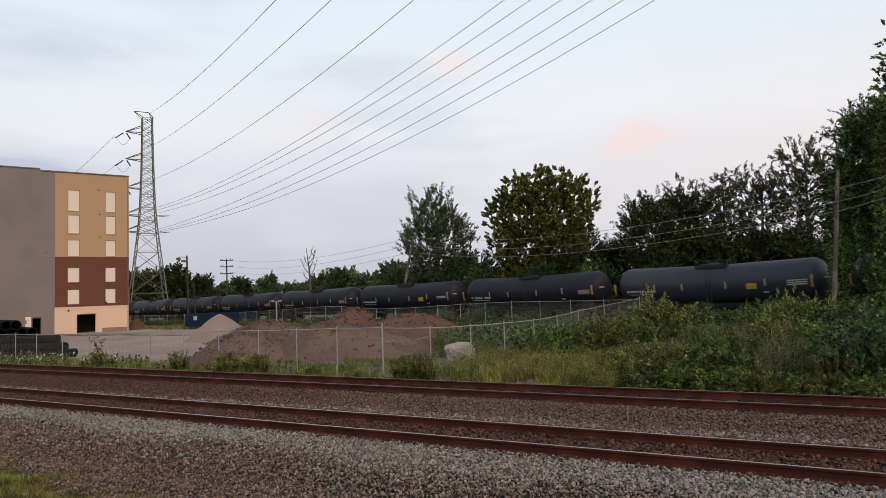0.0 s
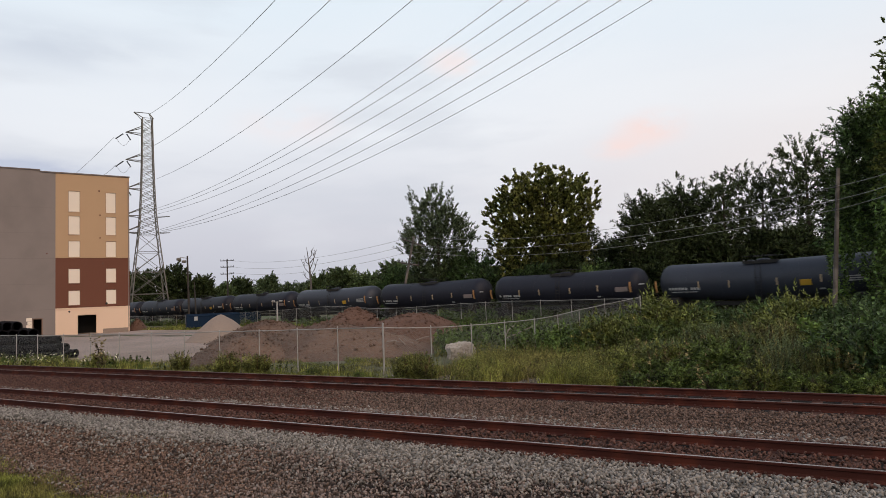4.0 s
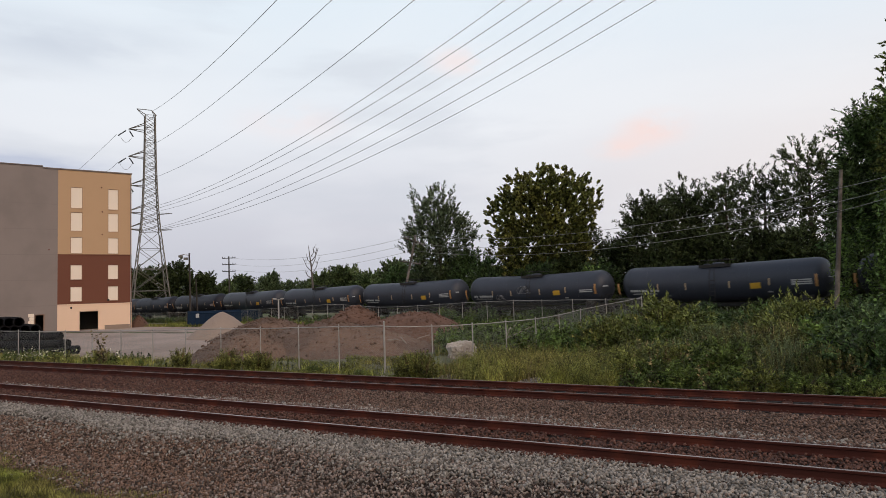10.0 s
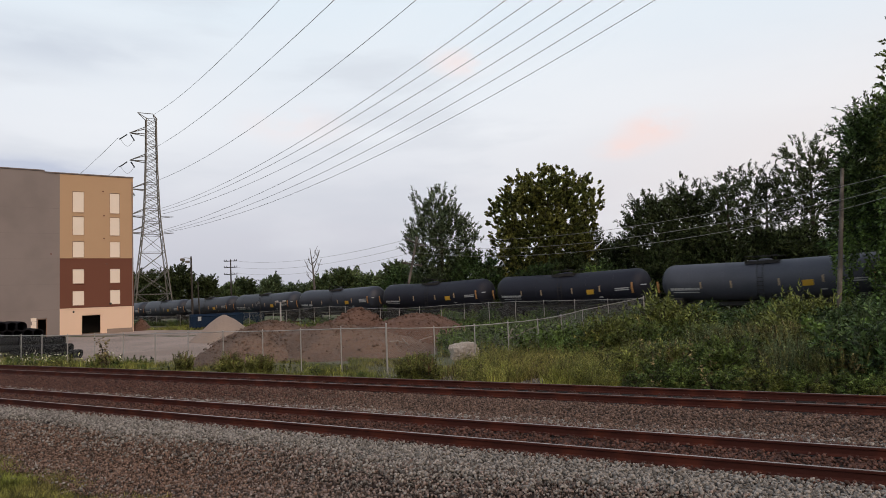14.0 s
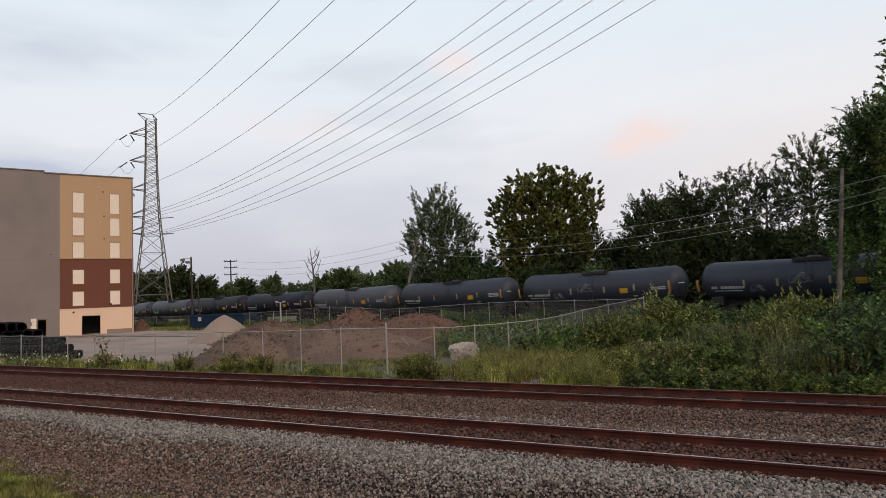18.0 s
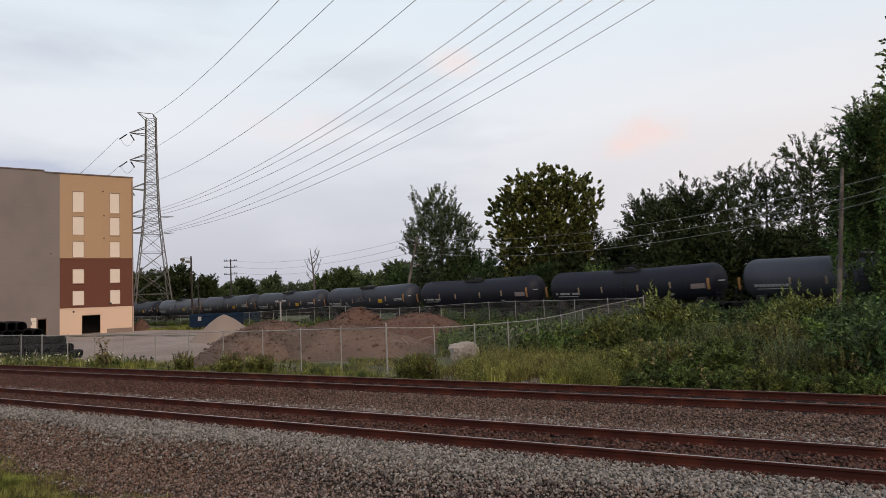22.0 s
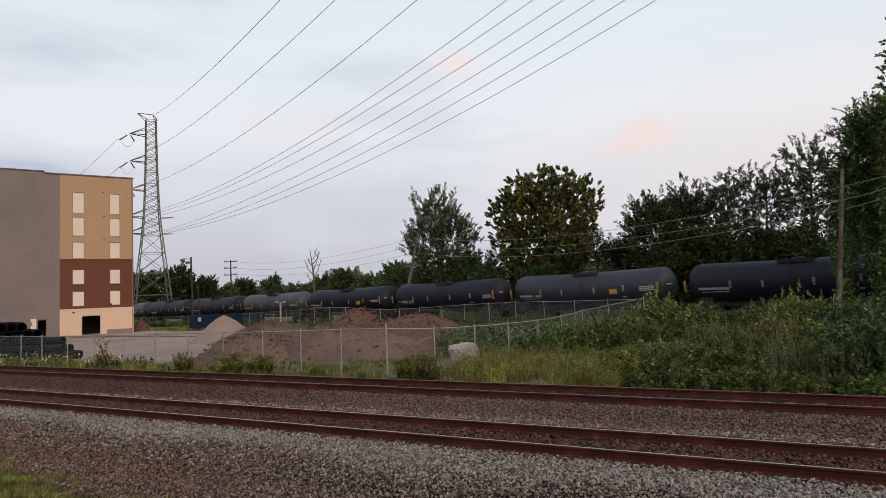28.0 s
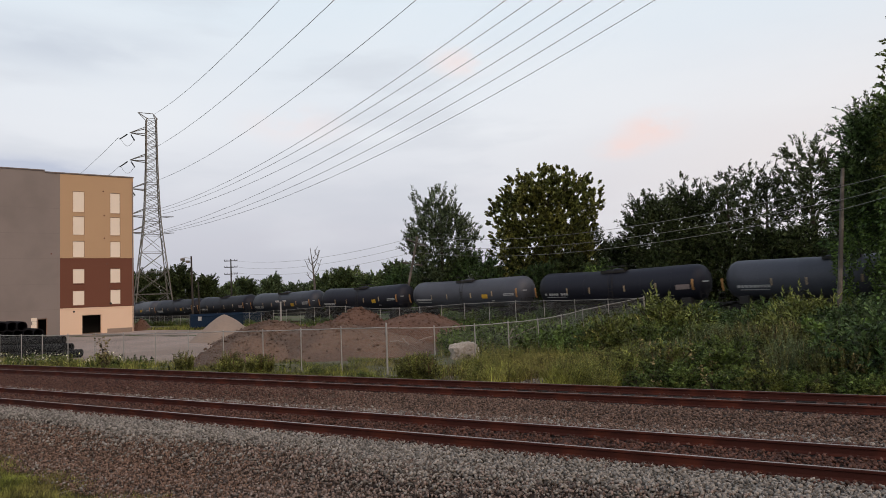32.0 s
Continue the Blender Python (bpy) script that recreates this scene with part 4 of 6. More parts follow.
def spray_arrays(base, way, run, per, size, rng, long=2.6, droop=0.2, open_=0.8, jitter=0.25, flat=0.6):
    """Leafy shoots: from each base (n, 3) along way, leaves set by turns on both sides, smaller to the tip."""
    n = len(base)
    t = (np.arange(per)[None] + rng.uniform(0, 1, (n, per))) / per
    side = np.cross(way, rng.normal(size=(n, 3)) * 0.7 + np.array([0, 0, 1.0]))
    side /= np.linalg.norm(side, axis=1)[:, None] + 1e-9
    sign = np.where(np.arange(per) % 2 == 0, 1.0, -1.0)[None, :, None]
    c = base[:, None] + way[:, None] * (t * run[:, None])[..., None]
    c[..., 2] -= droop * run[:, None] * t * t
    a = way[:, None] * (1.0 - 0.3 * open_) + side[:, None] * sign * (open_ * (1.15 - 0.7 * t))[..., None]
    a = a + rng.normal(size=a.shape) * jitter
    a[..., 2] -= droop * t
    a /= np.linalg.norm(a, axis=2)[..., None]
    up = rng.normal(size=a.shape) * (1.0 - flat) + np.array([0, 0, flat])
    b = np.cross(a, up)
    b /= np.linalg.norm(b, axis=2)[..., None] + 1e-9
    s = size * rng.uniform(0.65, 1.3, (n, per, 1)) * (1.1 - 0.45 * t)[..., None]
    m = c + a * s * long * 0.42
    v = np.stack([c, m + b * s * 0.5, c + a * s * long, m - b * s * 0.5], 2).reshape(-1, 3)
    return v, np.arange(n * per * 4).reshape(-1, 4)


def branch_skeleton(rng, height, spread, limbs, trunk_frac, r0, droop=0.0):
    """Trunk and limbs as tubes; returns the bmesh and the limbs' points."""
    bm = bmesh.new()
    lean = rng.normal(size=2) * 0.03 * height
    trunk = [Vector((lean[0] * f * f, lean[1] * f * f, height * f * 0.9)) for f in (-0.03, 0.15, 0.35, 0.55, 0.75, 1.0)]
    tube(bm, trunk, [r0 * 1.25, r0, r0 * 0.85, r0 * 0.6, r0 * 0.35, r0 * 0.08], 8)
    tips = []
    for k in range(limbs):
        f = trunk_frac + (0.95 - trunk_frac) * (k + rng.uniform(0, 1)) / limbs
        a = k * 2.4 + rng.uniform(-0.5, 0.5)
        start = Vector((lean[0] * f * f, lean[1] * f * f, height * f * 0.9))
        reach = spread * (1.05 - 0.55 * abs(f - 0.45) / 0.55) * rng.uniform(0.65, 1.05)
        out = Vector((math.cos(a), math.sin(a), 0))
        rise = height * rng.uniform(0.06, 0.2) * (1.1 - f)
        pts = [start, start + out * reach * 0.4 + Vector((0, 0, rise * 0.35)), start + out * reach * 0.75 + Vector((0, 0, rise * 0.75)),
               start + out * reach + Vector((0, 0, rise))]
        tube(bm, pts, [r0 * 0.38 * (1.1 - f), r0 * 0.28 * (1.1 - f), r0 * 0.16 * (1.1 - f), r0 * 0.05], 5)
        tips += [np.array(p) for p in pts[1:]]
        for _ in range(2):
            p = pts[1].lerp(pts[3], rng.uniform(0.2, 0.9))
            e = p + Vector((rng.normal() * 0.3, rng.normal() * 0.3, rng.uniform(0.1, 0.5))) * reach * 0.55
            tube(bm, [p, (p + e) / 2 + Vector((0, 0, 0.1)), e], [r0 * 0.10, r0 * 0.07, r0 * 0.02], 4)
            tips.append(np.array(e))
    return bm, np.array(tips)


def crown_shoots(rng, tips, clumps, clump_r, centre, radii, fill=0.6, rise=0.7, uneven=1.0, square=2.6):
    """Leafy shoots at limb ends and over an uneven rounded body: their feet, ways and lengths."""
    k = int(clumps * (1 - fill))
    c1 = tips[rng.integers(0, len(tips), k)] + rng.normal(size=(k, 3)) * clump_r * 0.6
    d = rng.normal(size=(clumps - k, 3))
    d /= np.sum(np.abs(d) ** square, axis=1)[:, None] ** (1 / square)
    ph = rng.uniform(0, 6.28, 4)
    lump = 1 + uneven * 0.16 * np.sin(d[:, 0] * 4 + ph[0]) * np.sin(d[:, 2] * 5 + ph[1]) + uneven * 0.12 * np.sin(d[:, 1] * 7 + ph[2]) + uneven * 0.08 * np.sin(d[:, 0] * 11 + ph[3])
    rad = rng.uniform(0.30, 1.0, len(d)) ** 0.5 * lump
    c2 = np.array(centre) + d * rad[:, None] * np.array(radii)
    c = np.concatenate([c1, c2])
    way = (c - np.array(centre)) / np.array(radii) * 0.8 + np.array([0, 0, rise]) + rng.normal(size=c.shape) * 0.35
    way /= np.linalg.norm(way, axis=1)[:, None]
    return c, way, clump_r * rng.uniform(0.8, 2.0, len(c))


def tree(name, at, height, spread, label, leaf, leaf_size, clumps, per, seed, low=0.25, limbs=14, group="", clump_r=None, fill=0.6, scale_y=1.0, trunk=None, category="tree", rise=0.7, long=2.8, uneven=1.0, droop=0.25, open_=0.8, square=2.6):
    rng = np.random.default_rng(seed)
    t = thing(name, Matrix.Translation(at), label, category, group)
    bm, tips = branch_skeleton(rng, height, spread, limbs, low, trunk or height * 0.018)
    part("trunk", bm, BARK, t)
    c = (0, 0, height * (0.5 + low * 0.5))
    foot, way, run = crown_shoots(rng, tips, clumps, clump_r or spread * 0.24, c, (spread, spread * scale_y, height * (0.5 - low * 0.5)), fill, rise, uneven, square)
    tip = foot + way * run[:, None]
    foot[:, 2] *= height / np.percentile(tip[:, 2], 99.5)
    foot[:, :2] *= spread / np.percentile(np.hypot(tip[:, 0], tip[:, 1]), 94.0)
    ok = foot[:, 2] > 0.2
    v, f = spray_arrays(foot[ok], way[ok], run[ok], per, leaf_size, rng, long, droop, open_)
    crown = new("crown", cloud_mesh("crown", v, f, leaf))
    crown.parent = t
    return t


def tree_at(x, y_top, depth, width, name="tree", **k):
    """A tree whose top stands at a height and place seen at a depth."""
    top = screen_point(x, y_top, depth)
    g = on_ground(top.x, top.y)
    return tree(name, g, top.z - g.z, width / 2 * depth / 1162.3, **k)


WOODS = "trees behind the railway"
tree_at(777, 332, 90, 134, label="slender green tree with an open feathery crown", leaf=LEAF_GREY, leaf_size=0.135, clumps=1250, per=26, seed=11, low=0.16, limbs=26, clump_r=0.80, fill=0.72, rise=0.95, long=3.4, droop=0.1, uneven=1.2, group=WOODS)
tree_at(960, 299, 82, 196, label="broad tree with large yellow-green leaves", leaf=LEAF_OLIVE, leaf_size=0.33, clumps=2300, per=18, seed=17, low=0.20, limbs=26, clump_r=0.52, fill=0.9, rise=1.0, long=1.35, droop=0.1, open_=0.75, uneven=1.0, square=3.2, group=WOODS)
spots = [
    # across, top, depth, width, leaf, group of look
    (1150, 336, 70, 130, LEAF_DARK, 21), (1215, 312, 73, 130, LEAF_DARK, 22), (1280, 292, 70, 140, LEAF_DARK, 23),
    (1345, 282, 72, 130, LEAF_DARK, 24), (1425, 232, 68, 130, LEAF_DARK, 25), (1510, 250, 66, 120, LEAF_DARK, 26),
    (1580, 190, 64, 160, LEAF_DARK, 27),
    (1105, 415, 74, 120, LEAF_DARK, 28), (1055, 400, 90, 110, LEAF_DARK, 29), (1000, 440, 78, 120, LEAF_DARK, 30),
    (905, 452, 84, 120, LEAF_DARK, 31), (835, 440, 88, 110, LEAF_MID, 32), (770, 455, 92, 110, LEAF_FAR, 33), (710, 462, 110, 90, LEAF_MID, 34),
    (1180, 420, 66, 120, LEAF_DARK, 35), (1260, 396, 65, 120, LEAF_DARK, 36), (1340, 398, 64, 120, LEAF_DARK, 37), (1420, 390, 62, 130, LEAF_DARK, 38), (1220, 402, 66, 90, LEAF_DARK, 43), (1380, 402, 63, 100, LEAF_DARK, 44),
    (1500, 400, 60, 140, LEAF_DARK, 39), (860, 470, 80, 90, LEAF_MID, 40), (950, 462, 76, 100, LEAF_MID, 41), (1060, 462, 70, 90, LEAF_MID, 42),
]
for i, (x, yt, dp, w, leaf, seed) in enumerate(spots):
    tall = yt < 360
    tree_at(x, yt, dp, w, label="dark green tree with a ragged crown" if tall else "low dark green tree filling the wood's edge", leaf=leaf, leaf_size=0.125 if tall else 0.15,
            clumps=(400 if 1260 < x < 1440 else 820) if tall else 520, per=30, seed=seed, low=(0.5 if x == 1425 else 0.28) if tall else 0.05, limbs=20, clump_r=0.95, fill=0.55 if tall else 0.78, long=3.2, droop=0.3, rise=0.8, group=WOODS)
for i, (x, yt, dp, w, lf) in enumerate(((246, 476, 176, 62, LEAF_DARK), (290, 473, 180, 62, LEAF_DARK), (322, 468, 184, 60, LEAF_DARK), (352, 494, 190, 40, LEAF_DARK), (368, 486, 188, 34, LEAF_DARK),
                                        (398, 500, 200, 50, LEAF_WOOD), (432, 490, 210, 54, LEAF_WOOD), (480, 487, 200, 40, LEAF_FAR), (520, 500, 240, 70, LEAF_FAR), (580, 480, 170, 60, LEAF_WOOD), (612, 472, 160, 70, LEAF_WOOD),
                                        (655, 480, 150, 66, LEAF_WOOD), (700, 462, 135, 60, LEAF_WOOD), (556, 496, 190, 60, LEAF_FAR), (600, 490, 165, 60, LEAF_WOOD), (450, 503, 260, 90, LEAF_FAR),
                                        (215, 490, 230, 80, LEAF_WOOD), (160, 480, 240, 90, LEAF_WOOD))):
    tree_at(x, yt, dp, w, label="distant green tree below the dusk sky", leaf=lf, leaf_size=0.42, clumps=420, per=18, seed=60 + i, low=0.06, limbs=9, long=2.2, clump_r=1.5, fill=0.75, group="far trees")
tree_at(1052, 466, 64, 50, name="bush", label="pale green shrub behind the railway", leaf=LEAF_VINE, leaf_size=0.10, clumps=80, per=18, seed=71, low=0.3, limbs=8, clump_r=0.5, fill=0.6, category="bush", group="")
# a wood's far edge closes the view behind
for side, n0, n1, dist in ((0, -30, 90, 260),):
    rng = np.random.default_rng(5)
    pts = []
    for k in range(260):
        d = -420 + k * 4.2
        p = far_line(0) + FAR_DIR * d - FAR_SIDE * (60 + rng.uniform(0, 40))
        h = rng.uniform(3.2, 6.0)
        c = np.array([p.x, p.y, 0])
        q = rng.normal(size=(260, 3)) * np.array([3.0, 3.0, h * 0.24]) + c + np.array([0, 0, h * 0.5])
        pts.append(q[q[:, 2] > 0])
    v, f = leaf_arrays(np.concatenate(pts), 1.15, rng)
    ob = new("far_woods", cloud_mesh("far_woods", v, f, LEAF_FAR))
    tagged(ob, "band of distant green woods", "woods", kind="stuff")


def dead_tree(at, height):
    """A bare trunk that forks into rising, crooked limbs."""
    t = thing("dead_tree", Matrix.Translation(at), "bare dead tree with broken rising branches", "tree")
    rng = random.Random(4)
    bm = bmesh.new()
    tube(bm, [(0, 0, -0.3), (0.1, 0, height * 0.4), (-0.15, 0, height * 0.68), (-0.75, 0.1, height)], [0.30, 0.25, 0.17, 0.05], 8)
    for f, side, reach, up in ((0.55, 1, 1.9, 0.27), (0.60, -1, 1.7, 0.20), (0.66, 1, 1.3, 0.30), (0.72, -1, 1.2, 0.16), (0.76, 1, 1.7, 0.20), (0.84, 1, 0.7, 0.13), (0.50, -1, 1.4, 0.12)):
        s0 = Vector((-0.1, 0, height * f))
        e = s0 + Vector((side * reach, rng.uniform(-0.8, 0.8), height * up))
        m = s0.lerp(e, 0.5) + Vector((side * 0.25, rng.uniform(-0.2, 0.2), -0.25))
        tube(bm, [s0, m, e], [0.12, 0.085, 0.03], 6)
        for k in range(3):
            p0 = m.lerp(e, rng.uniform(0.0, 0.8))
            tube(bm, [p0, p0 + Vector((rng.uniform(-0.6, 0.6), rng.uniform(-0.4, 0.4), rng.uniform(0.4, 1.2)))], [0.06, 0.02], 5)
    part("trunk", bm, DEAD_WOOD, t)
    return t


p = screen_point(554, 440, 150)
dead_tree(on_ground(p.x, p.y), p.z + 0.4)

# the tall vine-covered tree near the right
p = screen_point(1575, 20, 36)
g = on_ground(p.x + 1.8, p.y)
vt = tree("tree", g, p.z - g.z, 3.0, "tall tree overgrown with hanging green vines", LEAF_BUSH, 0.12, 1700, 26, 91, low=0.04, limbs=22, clump_r=0.6, fill=0.9, uneven=0.8, long=2.0, droop=0.5)
rng = np.random.default_rng(92)
curtain = []
for k in range(420):
    a = rng.uniform(0, 6.28)
    h = rng.uniform(1.0, 14.5)
    r = 3.1 * (1.0 - 0.45 * h / 16) * rng.uniform(0.85, 1.12)
    ln = rng.uniform(0.8, 2.8)
    n = int(ln * 22)
    z = h - np.linspace(0, ln, n)
    curtain.append(np.stack([r * np.cos(a) + rng.normal(size=n) * 0.13, r * np.sin(a) + rng.normal(size=n) * 0.13, z], 1))
v, f = leaf_arrays(np.concatenate(curtain), 0.15, rng, up=-0.3)
ob = new("vines", cloud_mesh("vines", v, f, LEAF_VINE))
ob.parent = vt
tagged(ob, "hanging green vine strands")
p = screen_point(1536, 160, 42)
g = on_ground(p.x, p.y)
pole_tree = tree("tree", g, p.z - g.z, 2.7, "dark leafy tree behind the utility pole", LEAF_MID, 0.10, 1200, 30, 93, low=0.34, limbs=16, clump_r=0.75, fill=0.6, long=3.0)


rng = np.random.default_rng(94)
curtain = []
for k in range(150):
    a, h, ln = rng.uniform(0, 6.28), rng.uniform(1.5, 9.5), rng.uniform(0.8, 2.6)
    rad = 2.8 * rng.uniform(0.8, 1.05) * (1.0 if h < 7 else 0.75)
    n = int(ln * 20)
    curtain.append(np.stack([rad * np.cos(a) + rng.normal(size=n) * 0.11, rad * np.sin(a) + rng.normal(size=n) * 0.11, h - np.linspace(0, ln, n)], 1))
v, f = leaf_arrays(np.concatenate(curtain), 0.14, rng, up=-0.3)
ob = new("vines", cloud_mesh("vines", v, f, LEAF_VINE))
ob.parent = pole_tree
tagged(ob, "hanging green vine strands")


def bush_meshes(seed, leaf, r, h, shoots, per, size, long, arch, droop):
    """A bush of leafy shoots, on a dome (arch) or as upright stalks from the ground, with dark gaps between them."""
    rng = np.random.default_rng(seed)
    if arch:
        d = rng.normal(size=(shoots, 3))
        d[:, 2] = np.abs(d[:, 2]) * 0.9 + 0.10
        d /= np.linalg.norm(d, axis=1)[:, None]
        lump = 1 + 0.25 * np.sin(d[:, :1] * 5 + seed) * np.cos(d[:, 1:2] * 4 + seed * 2)
        foot = d * np.array([r, r, h]) * rng.uniform(0.40, 0.86, (shoots, 1)) * lump
        way = d * np.array([1, 1, 0.7]) + np.array([0, 0, 0.28]) + rng.normal(size=d.shape) * 0.32
        run = h * rng.uniform(0.16, 0.30, shoots)
    else:
        a, k = rng.uniform(0, 6.28, shoots), np.sqrt(rng.uniform(0, 1, shoots))
        foot = np.stack([np.cos(a) * k * r, np.sin(a) * k * r, np.full(shoots, h * 0.05)], 1)
        way = np.stack([np.cos(a) * k * 0.28, np.sin(a) * k * 0.28, np.ones(shoots)], 1) + rng.normal(size=(shoots, 3)) * 0.10
        run = h * rng.uniform(0.62, 1.0, shoots) * (1.0 - 0.25 * k * k)
    way /= np.linalg.norm(way, axis=1)[:, None]
    foot[:, 2] = np.maximum(foot[:, 2], 0.03)
    v, f = spray_arrays(foot, way, run, per, size, rng, long, droop, 0.9 if arch else 1.0, 0.3, 0.6 if arch else 0.2)
    bm = bmesh.new()
    for i in range(12):
        a = rng.uniform(0, 6.28)
        e = Vector((math.cos(a) * r * 0.6, math.sin(a) * r * 0.6, h * rng.uniform(0.45, 0.8)))
        tube(bm, [(0, 0, -0.1), e * 0.5 + Vector((0, 0, h * 0.1)), e], [0.02, 0.015, 0.006], 4)
    return bm, cloud_mesh("leaves", v, f, leaf)


def bush_kind(seed, leaf, r, h, shoots, per, size, long, label, arch=True, droop=0.35, stem=BARK, name="bush"):
    bm, me = bush_meshes(seed, leaf, r, h, shoots, per, size, long, arch, droop)
    b = thing(name, Matrix.Identity(4), label, "bush" if name == "bush" else "weed", "trackside bushes" if name == "bush" else "tall weed clumps")
    part("woody_base" if name == "bush" else "stalk", bm, stem, b)
    lv = new("foliage", me)
    lv.parent = b
    return b


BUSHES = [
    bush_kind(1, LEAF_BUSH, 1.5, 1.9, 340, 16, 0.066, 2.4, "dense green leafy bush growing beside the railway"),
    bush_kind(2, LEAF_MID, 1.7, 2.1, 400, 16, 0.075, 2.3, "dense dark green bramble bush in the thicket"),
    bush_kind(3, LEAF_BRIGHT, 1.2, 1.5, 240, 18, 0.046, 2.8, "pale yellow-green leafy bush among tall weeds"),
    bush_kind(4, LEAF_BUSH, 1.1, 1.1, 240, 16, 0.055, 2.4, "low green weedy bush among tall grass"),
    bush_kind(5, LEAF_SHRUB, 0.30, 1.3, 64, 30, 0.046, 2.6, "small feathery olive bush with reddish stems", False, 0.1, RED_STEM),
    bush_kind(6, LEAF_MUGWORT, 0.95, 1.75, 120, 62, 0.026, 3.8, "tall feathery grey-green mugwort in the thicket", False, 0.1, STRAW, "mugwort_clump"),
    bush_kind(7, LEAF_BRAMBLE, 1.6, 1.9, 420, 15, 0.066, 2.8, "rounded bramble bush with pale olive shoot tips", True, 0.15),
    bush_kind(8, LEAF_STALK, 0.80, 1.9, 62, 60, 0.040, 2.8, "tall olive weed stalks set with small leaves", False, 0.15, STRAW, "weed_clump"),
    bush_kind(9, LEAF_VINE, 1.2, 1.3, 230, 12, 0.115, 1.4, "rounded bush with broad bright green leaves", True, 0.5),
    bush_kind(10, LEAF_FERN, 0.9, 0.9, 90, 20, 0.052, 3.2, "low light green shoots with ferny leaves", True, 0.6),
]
rng = random.Random(8)
placed = [False] * len(BUSHES)


def plant(kind, x, y, scale=1.0, sink=0.05):
    g = on_ground(x, y, -sink)
    m = Matrix.Translation(g) @ pose(0, 0, 0, 0, 0, rng.uniform(0, 360))
    if not placed[kind]:
        placed[kind] = True
        BUSHES[kind].matrix_basis = m
        ob = BUSHES[kind]
    else:
        ob = copy_thing(BUSHES[kind], m)
    ob.scale = (scale, scale, scale * rng.uniform(0.88, 1.12))
    return ob


def col(x, q):
    """The plan point on a bearing from the camera's stand, q metres across from it."""
    d = screen_point(x, 600, 1.0) - EYE
    p = d * (q / d.dot(ACROSS))
    return p.x, p.y


# the thicket right of the fence, stand by stand: bearing from, to, across from, to, kinds, size, number
for x0, x1, q0, q1, kinds, size, n in (
        (1220, 1480, 36.5, 41.0, (1, 1, 0), 1.02, 10),            # dark bramble below the embankment
        (1480, 1640, 33.0, 40.0, (1,), 1.15, 7),
        (1080, 1115, 31.5, 32.5, (6,), 1.08, 2), (1158, 1205, 33.0, 34.0, (6,), 1.42, 3),                  # the tall rounded bramble mound
        (1050, 1090, 30.5, 32.0, (6, 1), 0.95, 3),
        (1120, 1235, 29.5, 31.0, (6, 0), 0.85, 5),
        (1400, 1475, 35.0, 38.0, (6, 6, 7), 1.22, 5),                # weeds before the bare pole
        (1240, 1305, 29.0, 31.0, (5,), 1.04, 6),                  # grey-green mugwort
        (1300, 1420, 26.5, 29.5, (7, 7, 5), 1.08, 9),             # olive stalks
        (1335, 1440, 32.0, 34.5, (0, 6), 0.95, 4),
        (1450, 1540, 27.0, 29.0, (8,), 1.30, 5),                  # broad-leaved bush
        (1530, 1660, 23.0, 28.0, (1, 8), 1.05, 7),
        (1250, 1330, 23.5, 25.5, (0, 9), 0.72, 6),
        (1340, 1430, 23.5, 25.5, (7, 5), 0.78, 7),
        (1430, 1520, 23.0, 25.0, (8, 7), 0.80, 6),
        (1090, 1240, 25.0, 28.0, (5, 2), 0.70, 9),
        (1080, 1240, 22.6, 24.0, (9, 3, 2), 0.75, 9),
        (1070, 1340, 21.0, 22.0, (9, 9, 3), 0.66, 12),
        (1340, 1580, 20.9, 21.9, (9, 2, 3), 0.62, 11)):
    for k in range(n):
        x, y = col(x0 + (x1 - x0) * (k + rng.uniform(0.1, 0.9)) / n, rng.uniform(q0, q1))
        plant(kinds[rng.randrange(len(kinds))], x, y, size * rng.uniform(0.86, 1.12))
# green growth in front of the embankment
for k in range(84):
    d = -14 + k * 1.75 + rng.uniform(-0.5, 0.5)
    p = far_line(d, 6.2 + rng.uniform(-0.9, 0.9))
    plant((1, 0, 3)[k % 3], p.x, p.y, rng.uniform(0.92, 1.12) if d < 3 else rng.uniform(0.75, 0.95) if d < 32 else rng.uniform(0.5, 0.7))
for k in range(46):
    d = 40 + k * 1.9 + rng.uniform(-0.6, 0.6)
    p = far_line(d, 9.6 + rng.uniform(-0.6, 1.0))
    plant((3, 0)[k % 2], p.x, p.y, rng.uniform(0.30, 0.5))
for k in range(26):
    d = 8 + k * 1.2 + rng.uniform(-0.5, 0.5)
    p = far_line(d, 11.5 + rng.uniform(-1.5, 4.0))
    plant((0, 2, 3)[k % 3], p.x, p.y, rng.uniform(0.4, 0.65))
# weeds on the soil heaps and by the rear fence
for x, y, dp, sc, kd in ((552, 562, 49, 0.75, 3), (566, 560, 49, 0.9, 0), (541, 566, 50, 0.5, 3), (505, 575, 50, 0.4, 3), (470, 580, 50, 0.4, 3), (655, 556, 52, 0.45, 3), (770, 556, 50, 0.6, 0)):
    p = screen_point(x, y, dp)
    plant(kd, p.x, p.y, sc)
